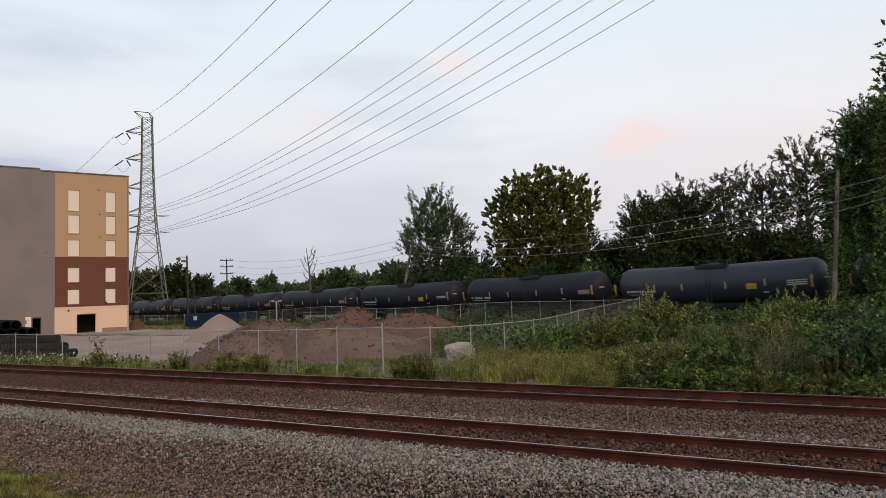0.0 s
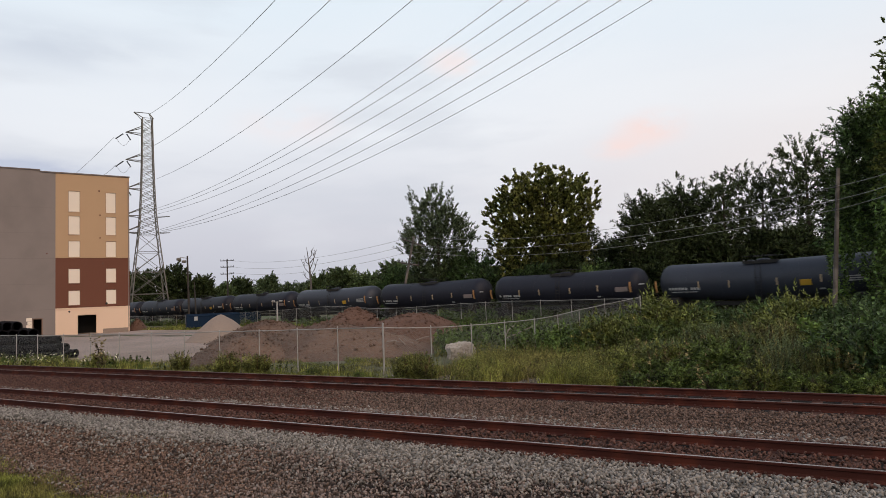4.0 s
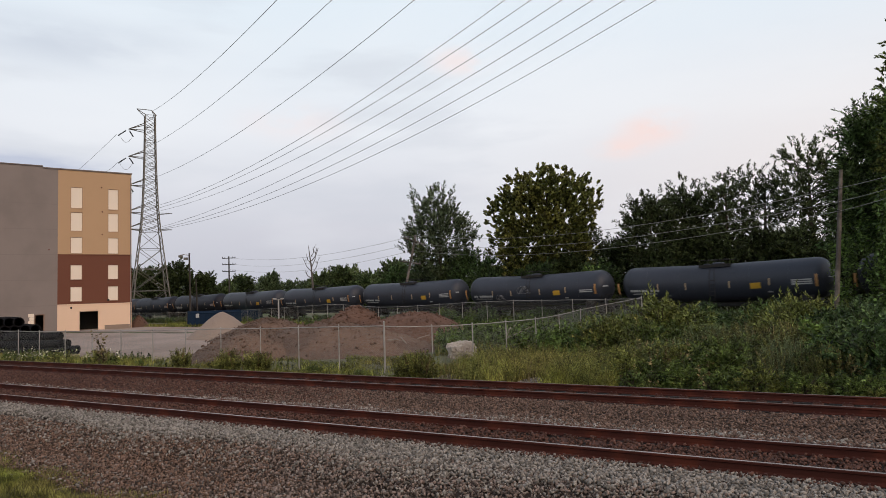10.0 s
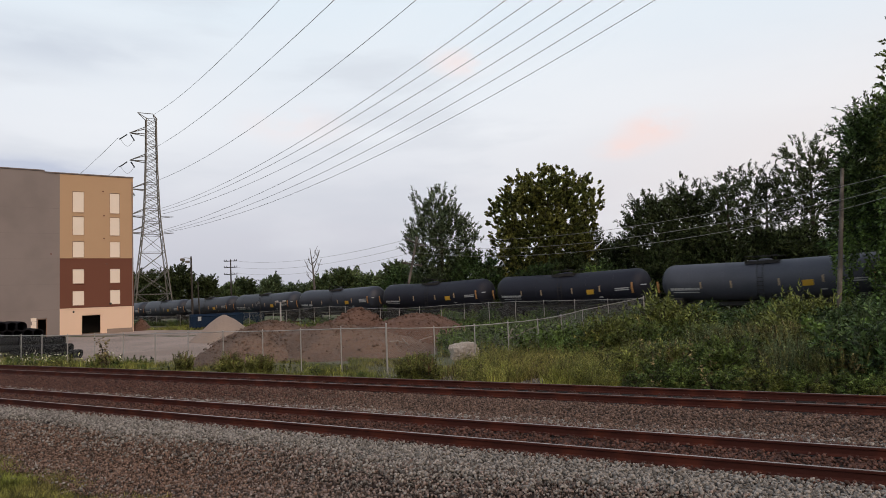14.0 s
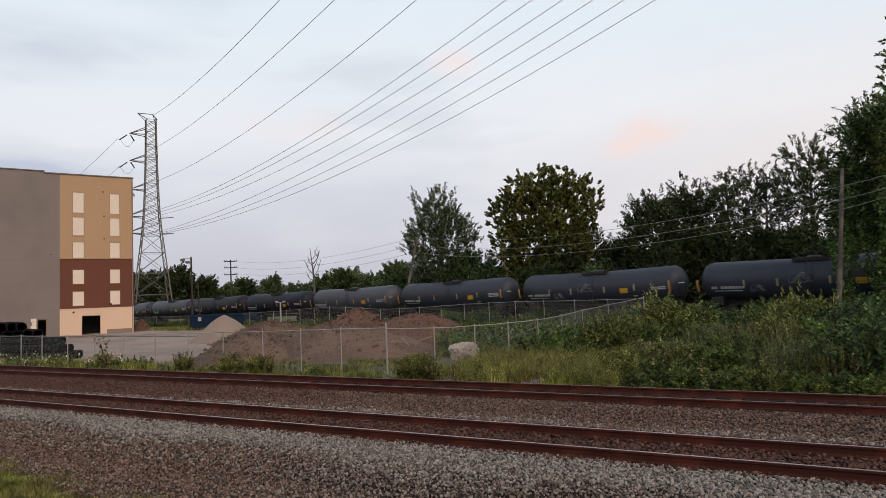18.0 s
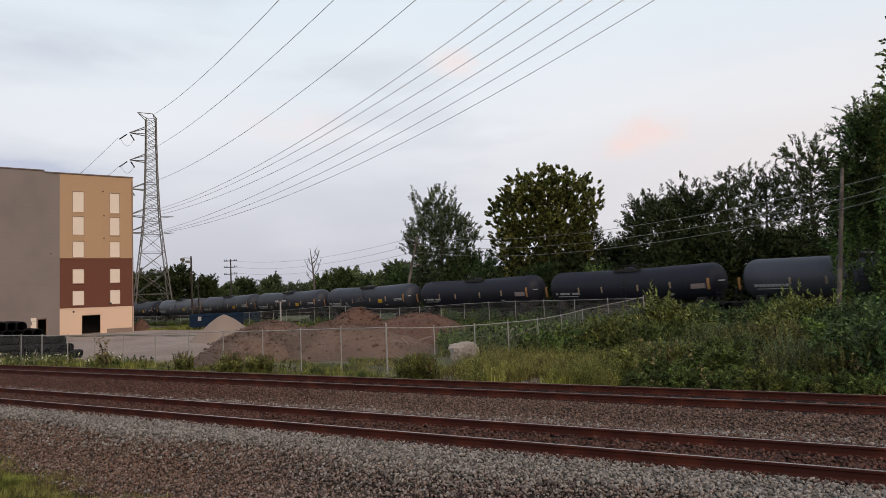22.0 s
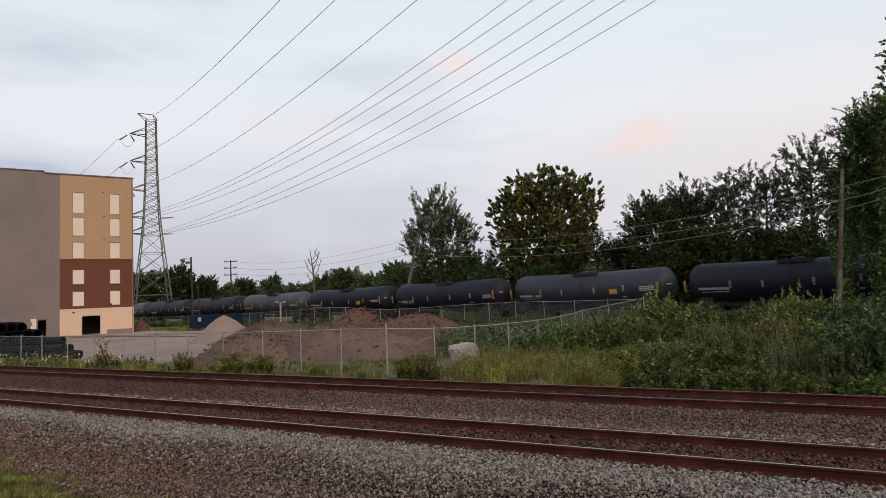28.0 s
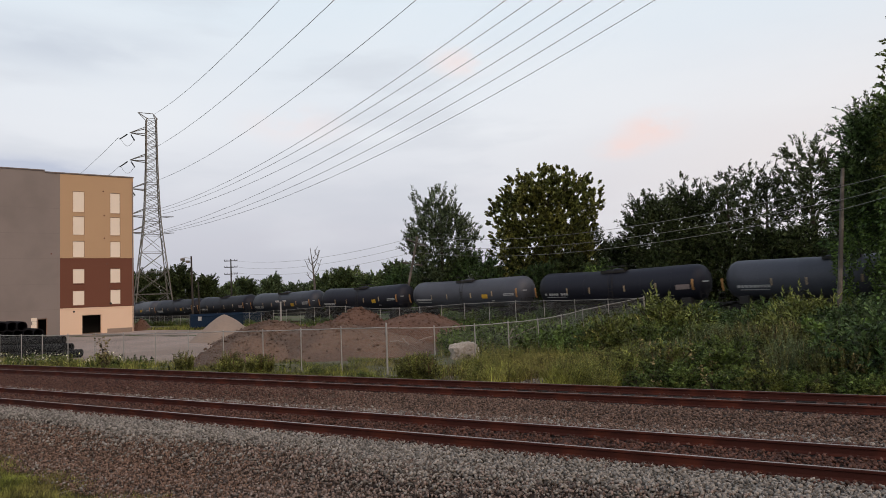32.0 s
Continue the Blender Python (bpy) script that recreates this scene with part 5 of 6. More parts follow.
# single bushes before the near fence
for x, q, sc, kd in ((323, 21.1, 0.95, 4), (330, 21.3, 0.7, 4), (397, 20.9, 0.85, 4), (409, 21.1, 0.92, 4), (416, 20.9, 0.8, 4), (450, 21.0, 0.85, 4), (461, 20.9, 0.95, 4), (469, 21.1, 0.8, 4),
                     (716, 20.5, 0.85, 4), (728, 20.3, 1.02, 4), (741, 20.5, 1.08, 4), (756, 20.3, 0.98, 4), (738, 20.8, 1.05, 4), (748, 20.9, 1.0, 4), (180, 20.9, 0.95, 4), (190, 21.2, 0.8, 4),
                     (845, 20.9, 0.45, 3), (20, 21.5, 0.5, 3), (560, 21.6, 0.33, 3), (250, 21.4, 0.3, 3), (640, 21.6, 0.30, 3)):
    plant(kd, *col(x, q), sc)


def blades(name, label, mat, n, area, h0, h1, width, seed, keep=None, lean=0.35):
    """Grass as bent two-piece blades over a stretch of the plan."""
    rng = np.random.default_rng(seed)
    r, q = rng.uniform(area[0], area[1], n), rng.uniform(area[2], area[3], n)
    if keep is not None:
        ok = keep(r, q, rng.uniform(0, 1, n))
        r, q = r[ok], q[ok]
    n = len(r)
    x, y = r * ALONG.x + q * ACROSS.x, r * ALONG.y + q * ACROSS.y
    base = np.stack([x, y, height_at(x, y) - 0.02], 1)
    a = rng.uniform(0, 6.28, n)
    w = np.stack([np.cos(a), np.sin(a), np.zeros(n)], 1) * width * rng.uniform(0.6, 1.4, (n, 1))
    clump = 0.75 + 0.5 * (np.sin(x * 1.7 + seed) * np.cos(y * 1.3) * 0.5 + 0.5)
    h = rng.uniform(h0, h1, n) * clump
    b = rng.normal(size=(n, 2)) * lean
    mid = base + np.stack([b[:, 0] * h * 0.3, b[:, 1] * h * 0.3, h * 0.55], 1)
    tip = base + np.stack([b[:, 0] * h, b[:, 1] * h, h], 1)
    v = np.stack([base - w, base + w, mid + w * 0.7, mid - w * 0.7, tip], 1).reshape(-1, 3)
    i = np.arange(n)[:, None] * 5
    f = np.concatenate([i + np.array([[0, 1, 2]]), i + np.array([[0, 2, 3]]), i + np.array([[3, 2, 4]])])
    ob = new(name, cloud_mesh(name, v, f, mat))
    return tagged(ob, label, "grass", kind="stuff")


bare = lambda r: step(-33, -29, r) * step(-11.5, -13.5, r)
spill = lambda r, q: (np.cos(1.848 * (r + 12.0)) > 0.55) & (q < 22.0)      # bare patches of spilt stone
strip = lambda r, q, u: (q > 19.4) & ~spill(r, q) & (r / q < -0.27) & (u < (1 - 0.93 * bare(r)) * step(19.2, 21.0, q) * (0.35 + 0.65 * step(-0.35, 0.3, np.sin(r * 0.55) + np.sin(q * 1.3 + r * 0.21))))
blades("tall_grass", "strip of tall yellow-green grass beside the track", GRASS, 76000, (-60, -4, 19.3, 23.4), 0.14, 0.46, 0.008, 3, strip)
blades("tall_grass", "tall yellow-green grass before the thicket", GRASS, 26000, (-12.4, -2, 20.0, 27.0), 0.30, 0.80, 0.008, 4, lambda r, q, u: (q > 20.3 + 0.5 * np.sin(r) + 0.4 * np.sin(r * 2.7)) & ~spill(r, q) & (u < step(-0.24, -0.32, r / q)), 0.55)
blades("dry_stalks", "dry brown weed stalks among the grass", STRAW, 1500, (-13, -6, 20.0, 27.0), 0.5, 1.15, 0.006, 5)
blades("grass_patch", "patch of short green grass near the camera", NEAR_GRASS, 80000, (-20, -9.0, 4.6, 8.6), 0.05, 0.17, 0.005, 6,
       lambda r, q, u: u < step(0.15, -0.75, q - 7.45 + (r + 11.0) * 0.12 + 0.22 * np.sin(r * 2.1) * np.cos(q * 1.7)))
blades("low_grass", "thin low grass and weeds before the soil heaps", LAWN, 46000, (-29, -11, 19.6, 27.5), 0.05, 0.24, 0.008, 41, lambda r, q, u: np.sin(r * 0.9) + np.cos(q * 1.9 + r) > -0.3)
blades("lot_weeds", "weeds growing along the fence and the lot's edge", GRASS, 14000, (-64, -12, 22.6, 25.0), 0.08, 0.32, 0.008, 7, lambda r, q, u: u < step(25.0, 22.6, q))
blades("bank_grass", "green grass below the railway embankment", LAWN, 60000, (-46, 14, 38, 66), 0.2, 0.55, 0.02, 8,
       lambda r, q, u: np.abs((r * ALONG.x + q * ACROSS.x - FAR_P0.x) * FAR_SIDE.x + (r * ALONG.y + q * ACROSS.y - FAR_P0.y) * FAR_SIDE.y - 9) < 4.5)



blades("lot_edge_grass", "rough grass at the far edge of the lot", LAWN, 16000, (-80, -44, 55.5, 74), 0.15, 0.5, 0.03, 42)


def weeds(name, label, mat, n, area, h0, h1, leaf, per, seed, keep=None, spread=0.10):
    """Upright leafy weeds: stalks set with small leaves."""
    rng = np.random.default_rng(seed)
    r, q = rng.uniform(area[0], area[1], n), rng.uniform(area[2], area[3], n)
    if keep is not None:
        ok = keep(r, q, rng.uniform(0, 1, n))
        r, q = r[ok], q[ok]
    n = len(r)
    x, y = r * ALONG.x + q * ACROSS.x, r * ALONG.y + q * ACROSS.y
    h = rng.uniform(h0, h1, n) * (0.7 + 0.6 * (0.5 + 0.5 * np.sin(x * 1.1 + seed) * np.cos(y * 0.9 + 0.5 * x)))
    lean = rng.normal(size=(n, 2)) * 0.12
    f = rng.uniform(0.12, 1.0, (n, per))
    c = np.stack([x[:, None] + lean[:, :1] * f * h[:, None], y[:, None] + lean[:, 1:] * f * h[:, None], height_at(x, y)[:, None] + f * h[:, None]], -1)
    c = c + rng.normal(size=c.shape) * np.array([spread, spread, 0.03]) * (1.1 - f)[..., None] * h[:, None, None]
    v, fc = leaf_arrays(c.reshape(-1, 3), leaf, rng, 0.7, 2.4)
    return tagged(new(name, cloud_mesh(name, v, fc, mat)), label, "weeds", kind="stuff")


weeds("weeds", "yellow-green goldenrod in the trackside belt", LEAF_BELT, 5200, (-12.4, 0, 20.0, 26.5), 0.35, 0.95, 0.020, 46, 31, lambda r, q, u: (q > 20.3 + 0.5 * np.sin(r * 1.3)) & ~spill(r, q) & (u < step(-0.22, -0.30, r / q)))
weeds("weeds", "dry reddish-brown weeds in the thicket", STRAW, 160, (-9, 3, 20.6, 29.0), 0.7, 1.4, 0.04, 34, 33, lambda r, q, u: np.sin(r * 1.1) + np.cos(q * 1.3 + r * 0.4) > 0.5)
weeds("weeds", "green leafy weeds along the near fence", LEAF_BUSH, 1500, (-60, -18, 20.2, 23.6), 0.2, 0.6, 0.055, 18, 34, lambda r, q, u: (u > 0.9 * bare(r)) & (np.sin(r * 0.9) + np.cos(q * 2.0 + r * 0.3) > -0.2))
weeds("weeds", "green weeds inside the fenced field", LEAF_VINE, 3000, (-24, -9, 29.0, 46.0), 0.5, 1.25, 0.09, 20, 35, lambda r, q, u: r * ALONG.x + q * ACROSS.x > -0.5 + (q - 29) * 0.02)
weeds("weeds", "pale flowering weeds beside the pipes", PALE_FLOWER, 100, (-46, -32, 20.6, 22.6), 0.45, 0.8, 0.05, 5, 36)
blades("tall_grass", "tall grass inside the fenced field", LAWN, 30000, (-24, -9, 29, 46), 0.3, 0.8, 0.014, 37, lambda r, q, u: r * ALONG.x + q * ACROSS.x > -0.5)
p = screen_point(181, 630, 31.3)
r_, q_ = p.x * ALONG.x + p.y * ALONG.y, p.x * ACROSS.x + p.y * ACROSS.y
weeds("weeds", "tall dried weed with tan flower heads", STRAW, 8, (r_ - 0.35, r_ + 0.35, q_ - 0.2, q_ + 0.2), 1.2, 1.6, 0.075, 22, 45, spread=0.05)
for k in range(34):
    x, y = rng.uniform(0.6, 9.5), rng.uniform(33, 48)
    plant((0, 2, 3)[k % 3], x, y, rng.uniform(0.35, 0.6))

# ---- the lot, soil heaps and things on it ----
lot_r, lot_q = np.arange(-110, -25.9, 2.0), np.arange(24.0, 46.1, 1.3)
tagged(new("gravel_lot", grid_sheet("gravel_lot", lot_r, lot_q, LOT, 0.02)), "dusty pinkish-grey gravel lot", "ground", kind="structure")
lot_r, lot_q = np.arange(-110, -34, 2.0), np.arange(46.1, 56, 1.4)
tagged(new("gravel_lot", grid_sheet("gravel_lot", lot_r, lot_q, LOT, 0.024)), "dusty gravel lot beside the building", "ground", kind="structure")


def stone_arrays(c, size, rng, flat=0.75):
    """Angular stones at centres c, as boxes with shaken corners."""
    n = len(c)
    cube = np.array([[-1, -1, -1], [1, -1, -1], [1, 1, -1], [-1, 1, -1], [-1, -1, 1], [1, -1, 1], [1, 1, 1], [-1, 1, 1]], float)
    cube[4:, :2] *= 0.8
    faces = np.array([[0, 3, 2, 1], [4, 5, 6, 7], [0, 1, 5, 4], [1, 2, 6, 5], [2, 3, 7, 6], [3, 0, 4, 7]])
    v = cube[None] * (1 + rng.uniform(-0.35, 0.35, (n, 8, 3)))
    v = v * (size * rng.uniform(0.65, 1.6, (n, 1, 1))) * 0.5 * np.stack([np.ones(n), rng.uniform(0.42, 0.8, n), rng.uniform(0.3, 0.7, n) * flat + 0.12], 1)[:, None]
    a = rng.normal(size=(n, 4))
    a /= np.linalg.norm(a, axis=1)[:, None]
    w, x, y, z = a.T
    rot = np.stack([1 - 2 * (y * y + z * z), 2 * (x * y - z * w), 2 * (x * z + y * w), 2 * (x * y + z * w), 1 - 2 * (x * x + z * z), 2 * (y * z - x * w),
                    2 * (x * z - y * w), 2 * (y * z + x * w), 1 - 2 * (x * x + y * y)], 1).reshape(n, 3, 3)
    v = np.einsum("nij,nkj->nki", rot, v) + c[:, None]
    return v.reshape(-1, 3), (faces[None] + 8 * np.arange(n)[:, None, None]).reshape(-1, 4)


def heap(name, label, at, rx, ry, h, turn, mat, seed, power=1.4, rough=0.16, n=90, clods=1300):
    """A heap of loose material with an uneven surface."""
    rr, th = np.linspace(0, 1, n // 2), np.linspace(0, 2 * math.pi, n * 2, endpoint=False)
    R, T = np.meshgrid(rr, th, indexing="ij")
    x, y = R * np.cos(T) * rx, R * np.sin(T) * ry
    z = h * (1 - R ** power) ** 1.1
    bump = np.array([noise.fractal(Vector((a * 0.6 + seed, b * 0.6, seed * 1.7)), 0.8, 2.1, 7) for a, b in zip(x.ravel(), y.ravel())]).reshape(x.shape)
    z = z + bump * rough * h * (1 - R ** 3) * np.minimum(1.0, 0.4 + R)
    z[-1] = -0.25
    k, m = R.shape
    idx = np.arange(k * m).reshape(k, m)
    nxt = np.roll(idx, -1, 1)
    f = np.stack([idx[:-1], idx[1:], nxt[1:], nxt[:-1]], -1).reshape(-1, 4)[m:]
    v = np.stack([x, y, z], -1).reshape(-1, 3)
    me = cloud_mesh(name, v, np.concatenate([np.stack([idx[0], idx[1], nxt[1], np.roll(idx[0], -1)], -1), f]), mat, True)
    ob = new(name, me)
    ob.matrix_basis = Matrix.Translation(at) @ pose(0, 0, 0, 0, 0, turn)
    if clods:
        rng = np.random.default_rng(seed)
        c = v[rng.integers(m, len(v) - m, clods)] + rng.normal(size=(clods, 3)) * np.array([0.12, 0.12, 0.01])
        cv, cf = stone_arrays(c, np.minimum(rng.lognormal(-2.85, 0.75, (clods, 1, 1)), 0.16), rng)
        k_ = new("soil_clods", cloud_mesh("soil_clods", cv, cf, mat))
        k_.matrix_basis = ob.matrix_basis.copy()
        tagged(k_, "loose clods and stones on a soil mound", "rubble", kind="stuff")
    return tagged(ob, label, "soil mound", "soil mounds")


def heap_at(x, y, dp, w, ytop, depth_r, label, mat, seed, turn=0.0, name="dirt_mound", **k):
    top = screen_point(x, ytop, dp)
    g = on_ground(top.x, top.y)
    return heap(name, label, g, w / 2 * dp / 1162.3, depth_r, top.z - g.z, turn, mat, seed, **k)


heap_at(585, 0, 39, 430, 572, 5.0, "long low heap of dark brown soil behind the fence", SOIL, 3, turn=-12, rough=0.13)
heap_at(450, 0, 37, 220, 583, 4.0, "low heap of dark brown soil", SOIL, 9, turn=-20, rough=0.11)
heap_at(632, 0, 46, 180, 548, 4.5, "reddish heap of bare soil", RED_SOIL, 5, turn=-15, rough=0.09)
heap_at(735, 0, 44, 260, 557, 4.5, "lumpy reddish brown soil heap", RED_SOIL, 19, turn=-15, rough=0.10, power=2.0)
heap_at(480, 0, 52, 220, 569, 4.0, "weedy brown soil heap", SOIL, 25, turn=-10, rough=0.12)
heap_at(397, 0, 56, 124, 558, 3.0, "rounded cone of pale gravel", GRAVEL, 7, power=1.35, rough=0.05, clods=0, name="gravel_mound")
heap_at(250, 0, 88, 34, 566, 1.6, "rusty heap of soil beside the building", RED_SOIL, 8, rough=0.2, clods=150)
def scatter_stones(name, label, mat, n, area, size, seed, lift=0.03, keep=None):
    rng = np.random.default_rng(seed)
    r, q = rng.uniform(area[0], area[1], n), rng.uniform(area[2], area[3], n)
    if keep is not None:
        ok = keep(r, q, rng.uniform(0, 1, n))
        r, q = r[ok], q[ok]
    clear = np.min(np.abs(q[:, None] - np.array([11.0, 12.5, 16.45, 17.95])), 1) > 0.13     # the rails' feet stay free
    lawn = (q - 7.45 + (r + 11.0) * 0.12 < -0.55) & (r < -9.5)
    r, q = r[clear & ~lawn], q[clear & ~lawn]
    x, y = r * ALONG.x + q * ACROSS.x, r * ALONG.y + q * ACROSS.y
    c = np.stack([x, y, height_at(x, y) + lift + rng.uniform(-0.03, 0.055, len(x))], 1)
    v, f = stone_arrays(c, size, rng)
    return tagged(new(name, cloud_mesh(name, v, f, mat)), label, "gravel", kind="stuff")


# ballast: pale fresh stone on the near shoulder and between the tracks, brown stone elsewhere
def sight(r, q):
    return (r > -2.12 * q - 1.5) & (r < 0.09 * q + 1.5)


for label_, mat_, n_, area_, size_, seed_, lift_, keep_ in (
        ("pale grey crushed stone on the track's shoulder", STONE_GREY, 60000, (-25, 2.5, 8.8, 10.85), 0.043, 21, 0.045,
         lambda r, q: 0.10 + 0.90 * step(9.05, 9.75, q + 0.25 * np.sin(r * 0.8) + 0.02 * r)),
        ("grey-brown crushed stone below the shoulder", STONE_MAUVE, 62000, (-22, 2.0, 5.8, 9.9), 0.039, 22, 0.030,
         lambda r, q: (0.55 + 0.45 * step(6.8, 8.3, q)) * (0.10 + 0.90 * step(-11.0, -6.5, r + 0.9 * (q - 8.0)))),
        ("small brown stone on the cinder strip", STONE_DIRT, 76000, (-22, -4, 5.8, 9.6), 0.033, 29, 0.022,
         lambda r, q: (0.45 + 0.55 * step(7.2, 8.6, q)) * step(-6.0, -10.5, r + 0.9 * (q - 8.0))),
        ("grey stones strewn over the cinder strip", STONE_GREY, 4000, (-22, 2, 5.8, 9.4), 0.036, 27, 0.04, None),
        ("rust-stained stone between the near rails", STONE_DARK, 26000, (-29, 3, 10.65, 13.3), 0.046, 23, 0.06, None),
        ("grey stone between the tracks", STONE_GREY, 16000, (-31, 3, 13.0, 14.6), 0.048, 24, 0.035,
         lambda r, q: step(14.5, 13.5, q + 0.45 * step(-10, -20, r) + 0.15 * np.sin(r * 1.3))),
        ("brown crushed stone beside the second track", STONE_BROWN, 44000, (-22, 3, 13.3, 16.2), 0.040, 25, 0.035,
         lambda r, q: 0.10 + 0.90 * step(-20, -9, r)),
        ("rust-brown stone beside the second track", STONE_DARK, 28000, (-36, -8, 13.6, 16.2), 0.044, 30, 0.035, lambda r, q: step(-9, -18, r)),
        ("dark stone before the second track", STONE_DARK, 10000, (-36, 3, 15.6, 16.6), 0.044, 28, -0.025, None),
        ("rust-stained stone around the second track", STONE_DARK, 12000, (-42, 4, 16.4, 19.8), 0.050, 26, 0.0, None),
        ("grey stone spilt beyond the second track", STONE_GREY, 9000, (-15, -6, 20.0, 22.4), 0.05, 31, 0.03,
         lambda r, q: step(0.4, 0.6, np.cos(1.848 * (r + 12.0))) * step(22.6, 21.8, q))):
    scatter_stones("ballast_stones", label_, mat_, n_, area_, size_, seed_, lift_,
                   lambda r, q, u: sight(r, q) & (u < (keep_(r, q) if keep_ else 1.0)))


def pale_rock(at, r):
    bm = bmesh.new()
    bmesh.ops.create_icosphere(bm, subdivisions=4, radius=1.0)
    for v in bm.verts:
        n = v.co.normalized()
        k = 1 + 0.26 * noise.noise(n * 1.8 + Vector((3, 1, 0))) + 0.16 * noise.noise(n * 5) + 0.07 * noise.noise(n * 13)
        k *= 1.0 / (abs(n.x) ** 4 + abs(n.y) ** 4 + abs(n.z) ** 4) ** 0.2
        v.co = Vector((n.x * r * k, n.y * r * 0.8 * k, max(-0.3, n.z) * r * 0.85 * k))
    ob = part("boulder", bm, PALE_STONE, smooth=False)
    ob.location = at
    return tagged(ob, "pale rounded boulder among weeds", "boulder")


# broken boards and dead limbs lying about
def dead_limb(pts, r, label):
    bm = new_tube(pts, [r, r * 0.9, r * 0.6, r * 0.3][:len(pts)], 6)
    return tagged(part("fallen_branch", bm, PALE_LIMB), label, "branch", "fallen branches")


for dp, r, pts in ((33.0, 0.035, ((888, 606), (915, 594), (938, 583), (952, 578))), (33.2, 0.04, ((900, 600), (905, 585), (915, 578))), (37.0, 0.03, ((700, 612), (716, 617), (738, 607))),
                   (36.5, 0.04, ((712, 600), (722, 610), (726, 622))), (37.5, 0.03, ((742, 603), (757, 598), (765, 596))), (36.0, 0.035, ((690, 606), (704, 604), (712, 606)))):
    dead_limb([screen_point(x, y, dp + 0.1 * i) for i, (x, y) in enumerate(pts)], r, "pale dead branch lying on the soil")
twigs = random.Random(14)
for k in range(26):
    x, y = plan(twigs.uniform(-15, -4.5), twigs.uniform(6.6, 8.6)).xy
    a, n = twigs.uniform(0, 6.28), twigs.uniform(0.08, 0.30)
    ends = [on_ground(x + math.cos(a) * n * s, y + math.sin(a + 0.3 * s) * n * s, 0.05) for s in (-1, 0, 1)]
    tagged(part("twig", new_tube(ends, [0.009, 0.008, 0.004], 5), PALE_LIMB), "pale dry twig lying on the cinder strip", "twig", "twigs")
p = screen_point(822, 632, 30.5)
pale_rock(on_ground(p.x, p.y, 0.45), 0.63)


def corrugated_pipe(m, length, r):
    bm = bmesh.new()
    prof = []
    n = int(length / 0.15)
    for i in range(n + 1):
        x = -length / 2 + i * length / n
        prof.append((r * (1.0 if i % 2 else 0.94), x))
    prof = [(r * 0.85, prof[0][1])] + prof + [(r * 0.85, prof[-1][1])]
    sides = 22
    rings = []
    for rad, h in prof:
        rings.append([bm.verts.new((rad * math.cos(2 * math.pi * k / sides), h, rad * math.sin(2 * math.pi * k / sides))) for k in range(sides)])
    for a, b in zip(rings, rings[1:]):
        for k in range(sides):
            bm.faces.new((a[k], a[(k + 1) % sides], b[(k + 1) % sides], b[k]))
    for k in range(sides):
        bm.faces.new((rings[-1][k], rings[-1][(k + 1) % sides], rings[0][(k + 1) % sides], rings[0][k]))
    ob = part("drain_pipe", bm, BLACK_PLASTIC, smooth=True)
    ob.matrix_basis = m
    return tagged(ob, "black corrugated plastic drain pipe in a stack", "pipe", "stacked drain pipes")


first = None
for row, xs, z in ((0, (-62, -45, -28, -11, 6, 23, 40, 57, 74), -0.35), (1, (-36, -19, -2, 15, 32, 49, 66), 0.50), (2, (-30, -13, 5, 22, 38), 1.30)):
    for k, x in enumerate(xs):
        p = screen_point(x - 12.5, 560, 68 + 0.35 * k)
        m = Matrix.Translation((p.x, p.y, z)) @ pose(0, 0, 0, 0, 0, 41)
        first = copy_thing(first, m) if first else corrugated_pipe(m, 9.0, 0.51)
# smaller grey pipes lying across, nearer the fence
small = None
for row, k in ((0, 0), (0, 1), (0, 2), (0, 3), (1, 0), (1, 1), (1, 2), (2, 1)):
    p = screen_point(62, 600, 43.0 + 0.56 * k + 0.28 * row)
    m = Matrix.Translation((p.x - 0.5 * row + 0.4 * (k % 2), p.y, -0.13 + row * 0.48)) @ pose(0, 0, 0, 0, 0, 78 + 3 * k)
    if small is None:
        small = corrugated_pipe(m, 5.6, 0.27)
        tagged(small, "small dark grey corrugated drain pipe lying behind the fence", "pipe", "small drain pipes")
    else:
        copy_thing(small, m)


def dumpster(m):
    d = thing("dumpster", m, "dark blue steel roll-off waste container", "container")
    bm = bmesh.new()
    for a in ((-3.2, -1.2, 0.25, 3.2, -1.12, 1.9), (-3.2, 1.12, 0.25, 3.2, 1.2, 1.9), (-3.2, -1.12, 0.25, -3.12, 1.12, 1.9), (3.12, -1.12, 0.25, 3.2, 1.12, 1.9), (-3.12, -1.12, 0.25, 3.12, 1.12, 0.33)):
        box(bm, *a)
    part("body", bm, BLUE_STEEL, d)
    for k in range(11):
        x = -3.0 + k * 0.6
        part("rib", new_box(x - 0.05, -1.30, 0.25, x + 0.05, -1.20, 1.6), BLUE_STEEL, d)
    part("top_rim", new_tube([(-3.2, -1.22, 1.66), (3.2, -1.22, 1.66)], 0.07), BLUE_STEEL, d)
    part("top_rim", new_tube([(-3.2, 1.22, 1.66), (3.2, 1.22, 1.66)], 0.07), BLUE_STEEL, d)
    for x in (-2.6, 2.6):
        for y in (-0.9, 0.9):
            part("roller", lathe(bmesh.new(), [(0.18, -0.12), (0.18, 0.12)], 12, "y", Matrix.Translation((x, y, 0.18))), RUNNING_GEAR, d)
    part("emblem", new_box(-2.3, -1.325, 1.1, -1.9, -1.302, 1.6), MARKING, d, "white painted emblem")
    return d


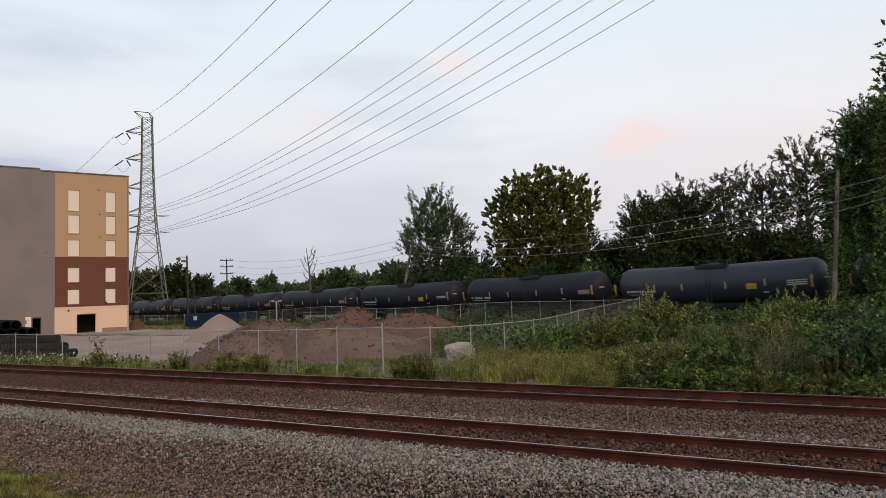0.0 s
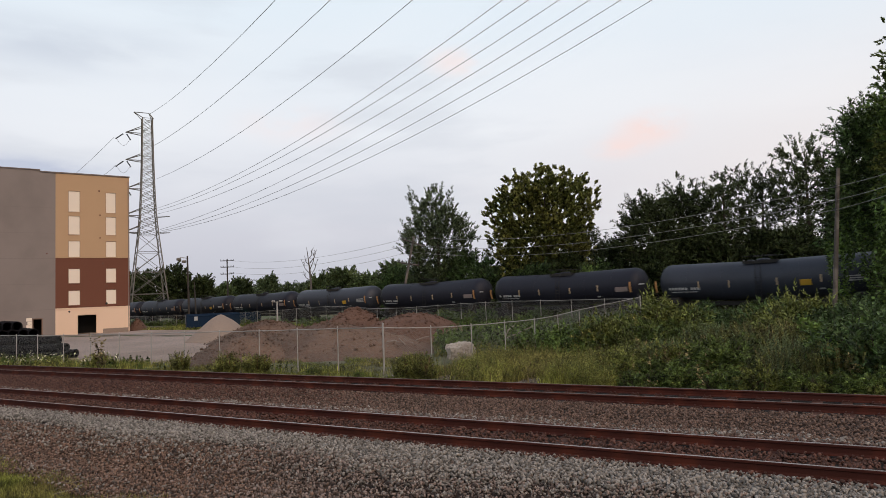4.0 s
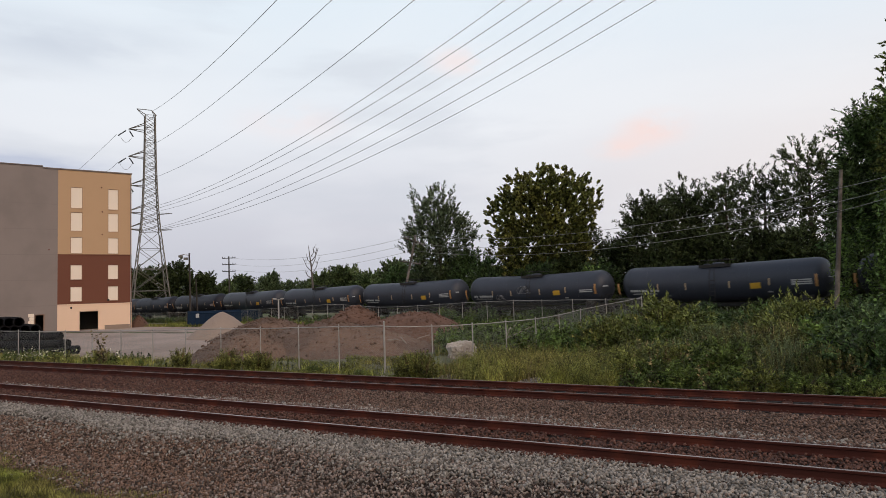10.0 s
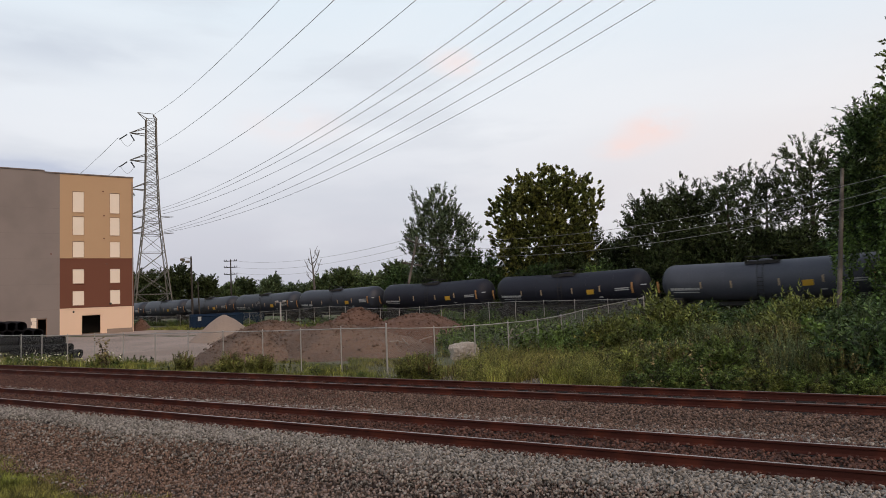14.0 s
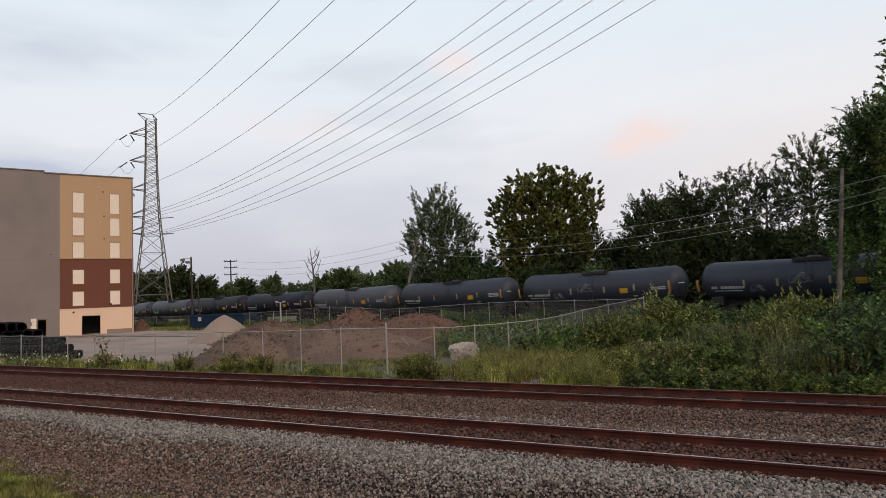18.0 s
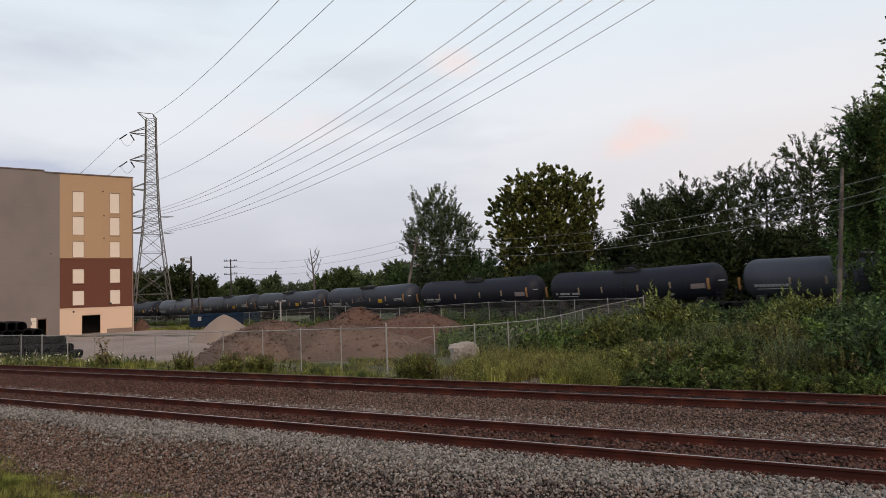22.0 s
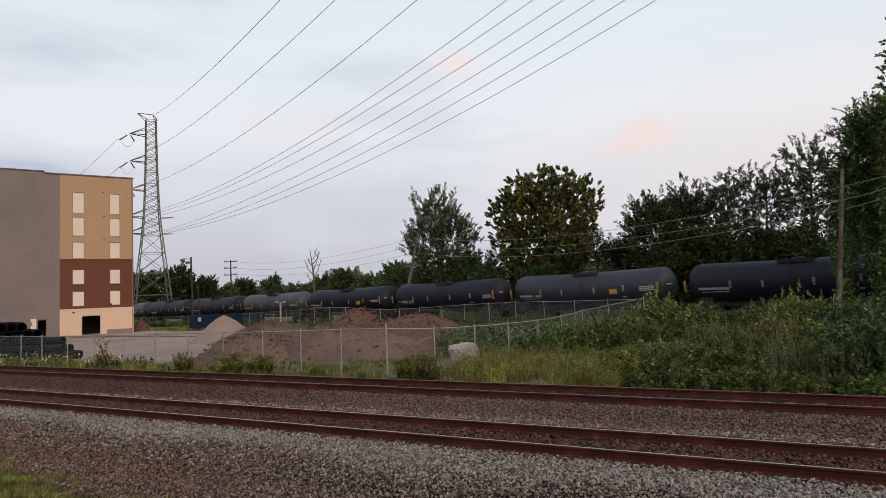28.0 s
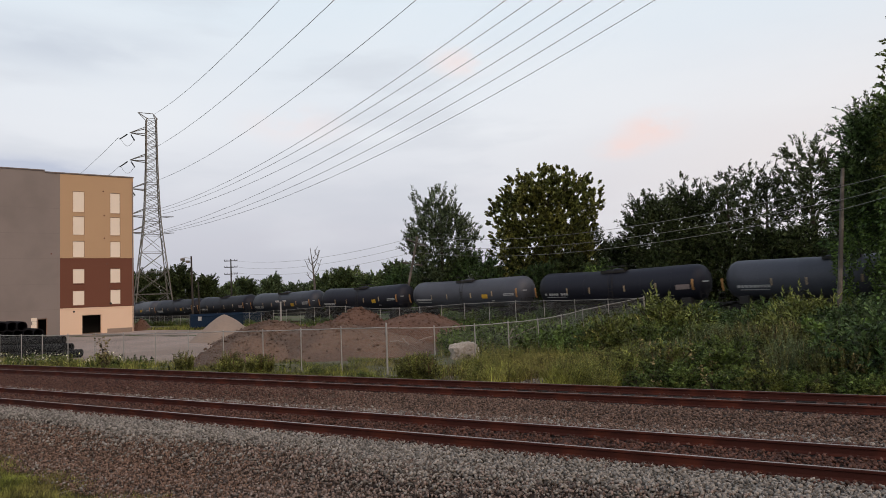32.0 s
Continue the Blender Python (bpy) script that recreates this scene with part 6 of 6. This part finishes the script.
p = screen_point(356, 580, 84)
dumpster(Matrix.Translation(on_ground(p.x + 1.6, p.y + 1.0)) @ pose(0, 0, 0, 0, 0, 24))
p = screen_point(428, 575, 101)
c2 = dumpster(Matrix.Translation(on_ground(p.x, p.y)) @ pose(0, 0, 0, 0, 0, 28))


def small_car(m):
    c = thing("car", m, "turquoise compact car parked on the lot", "car")
    bm = bmesh.new()
    side = [(-1.95, 0.35), (-1.98, 0.75), (-1.75, 0.92), (-1.15, 1.0), (-0.6, 1.42), (0.55, 1.45), (1.25, 0.98), (1.85, 0.86), (2.0, 0.6), (1.95, 0.35)]
    a = [bm.verts.new((x, -0.82 + (0.12 if z > 1.1 else 0), z)) for x, z in side]
    b = [bm.verts.new((x, 0.82 - (0.12 if z > 1.1 else 0), z)) for x, z in side]
    for i in range(len(side)):
        j = (i + 1) % len(side)
        bm.faces.new((a[i], b[i], b[j], a[j]))
    bm.faces.new(a)
    bm.faces.new(b[::-1])
    part("body", bm, TURQUOISE, c)
    for y in (-0.79, 0.79):
        bm = bmesh.new()
        s = 1 if y > 0 else -1
        vs = [bm.verts.new((x, y + s * 0.01 - (s * 0.06 if z > 1.1 else 0), z)) for x, z in ((-1.0, 1.03), (-0.55, 1.36), (0.5, 1.38), (1.05, 1.03))]
        ws = [bm.verts.new(v.co + Vector((0, s * 0.02, 0))) for v in vs]
        bm.faces.new(ws)
        for i in range(4):
            bm.faces.new((vs[i], vs[(i + 1) % 4], ws[(i + 1) % 4], ws[i]))
        part("window", bm, GLASS_DARK, c, "dark side windows")
    part("windscreen", new_box(-0.02, -0.66, -0.3, 0.02, 0.66, 0.3, m=pose(0.93, 0, 1.22, 0, -55, 0)), GLASS_DARK, c)
    for x in (-1.25, 1.25):
        for y in (-0.78, 0.78):
            w = part("wheel", lathe(bmesh.new(), [(0.2, -0.1), (0.31, -0.09), (0.31, 0.09), (0.2, 0.1)], 16, "y", Matrix.Translation((x, y, 0.31))), RUBBER, c)
            part("rim", lathe(bmesh.new(), [(0.05, -0.11), (0.19, -0.105), (0.19, 0.105), (0.05, 0.11)], 12, "y", Matrix.Translation((x, y, 0.31))), GALV, w)
    return c


p = screen_point(437, 576, 104)
small_car(Matrix.Translation(on_ground(p.x, p.y)) @ pose(0, 0, 0, 0, 0, 12))

motions()
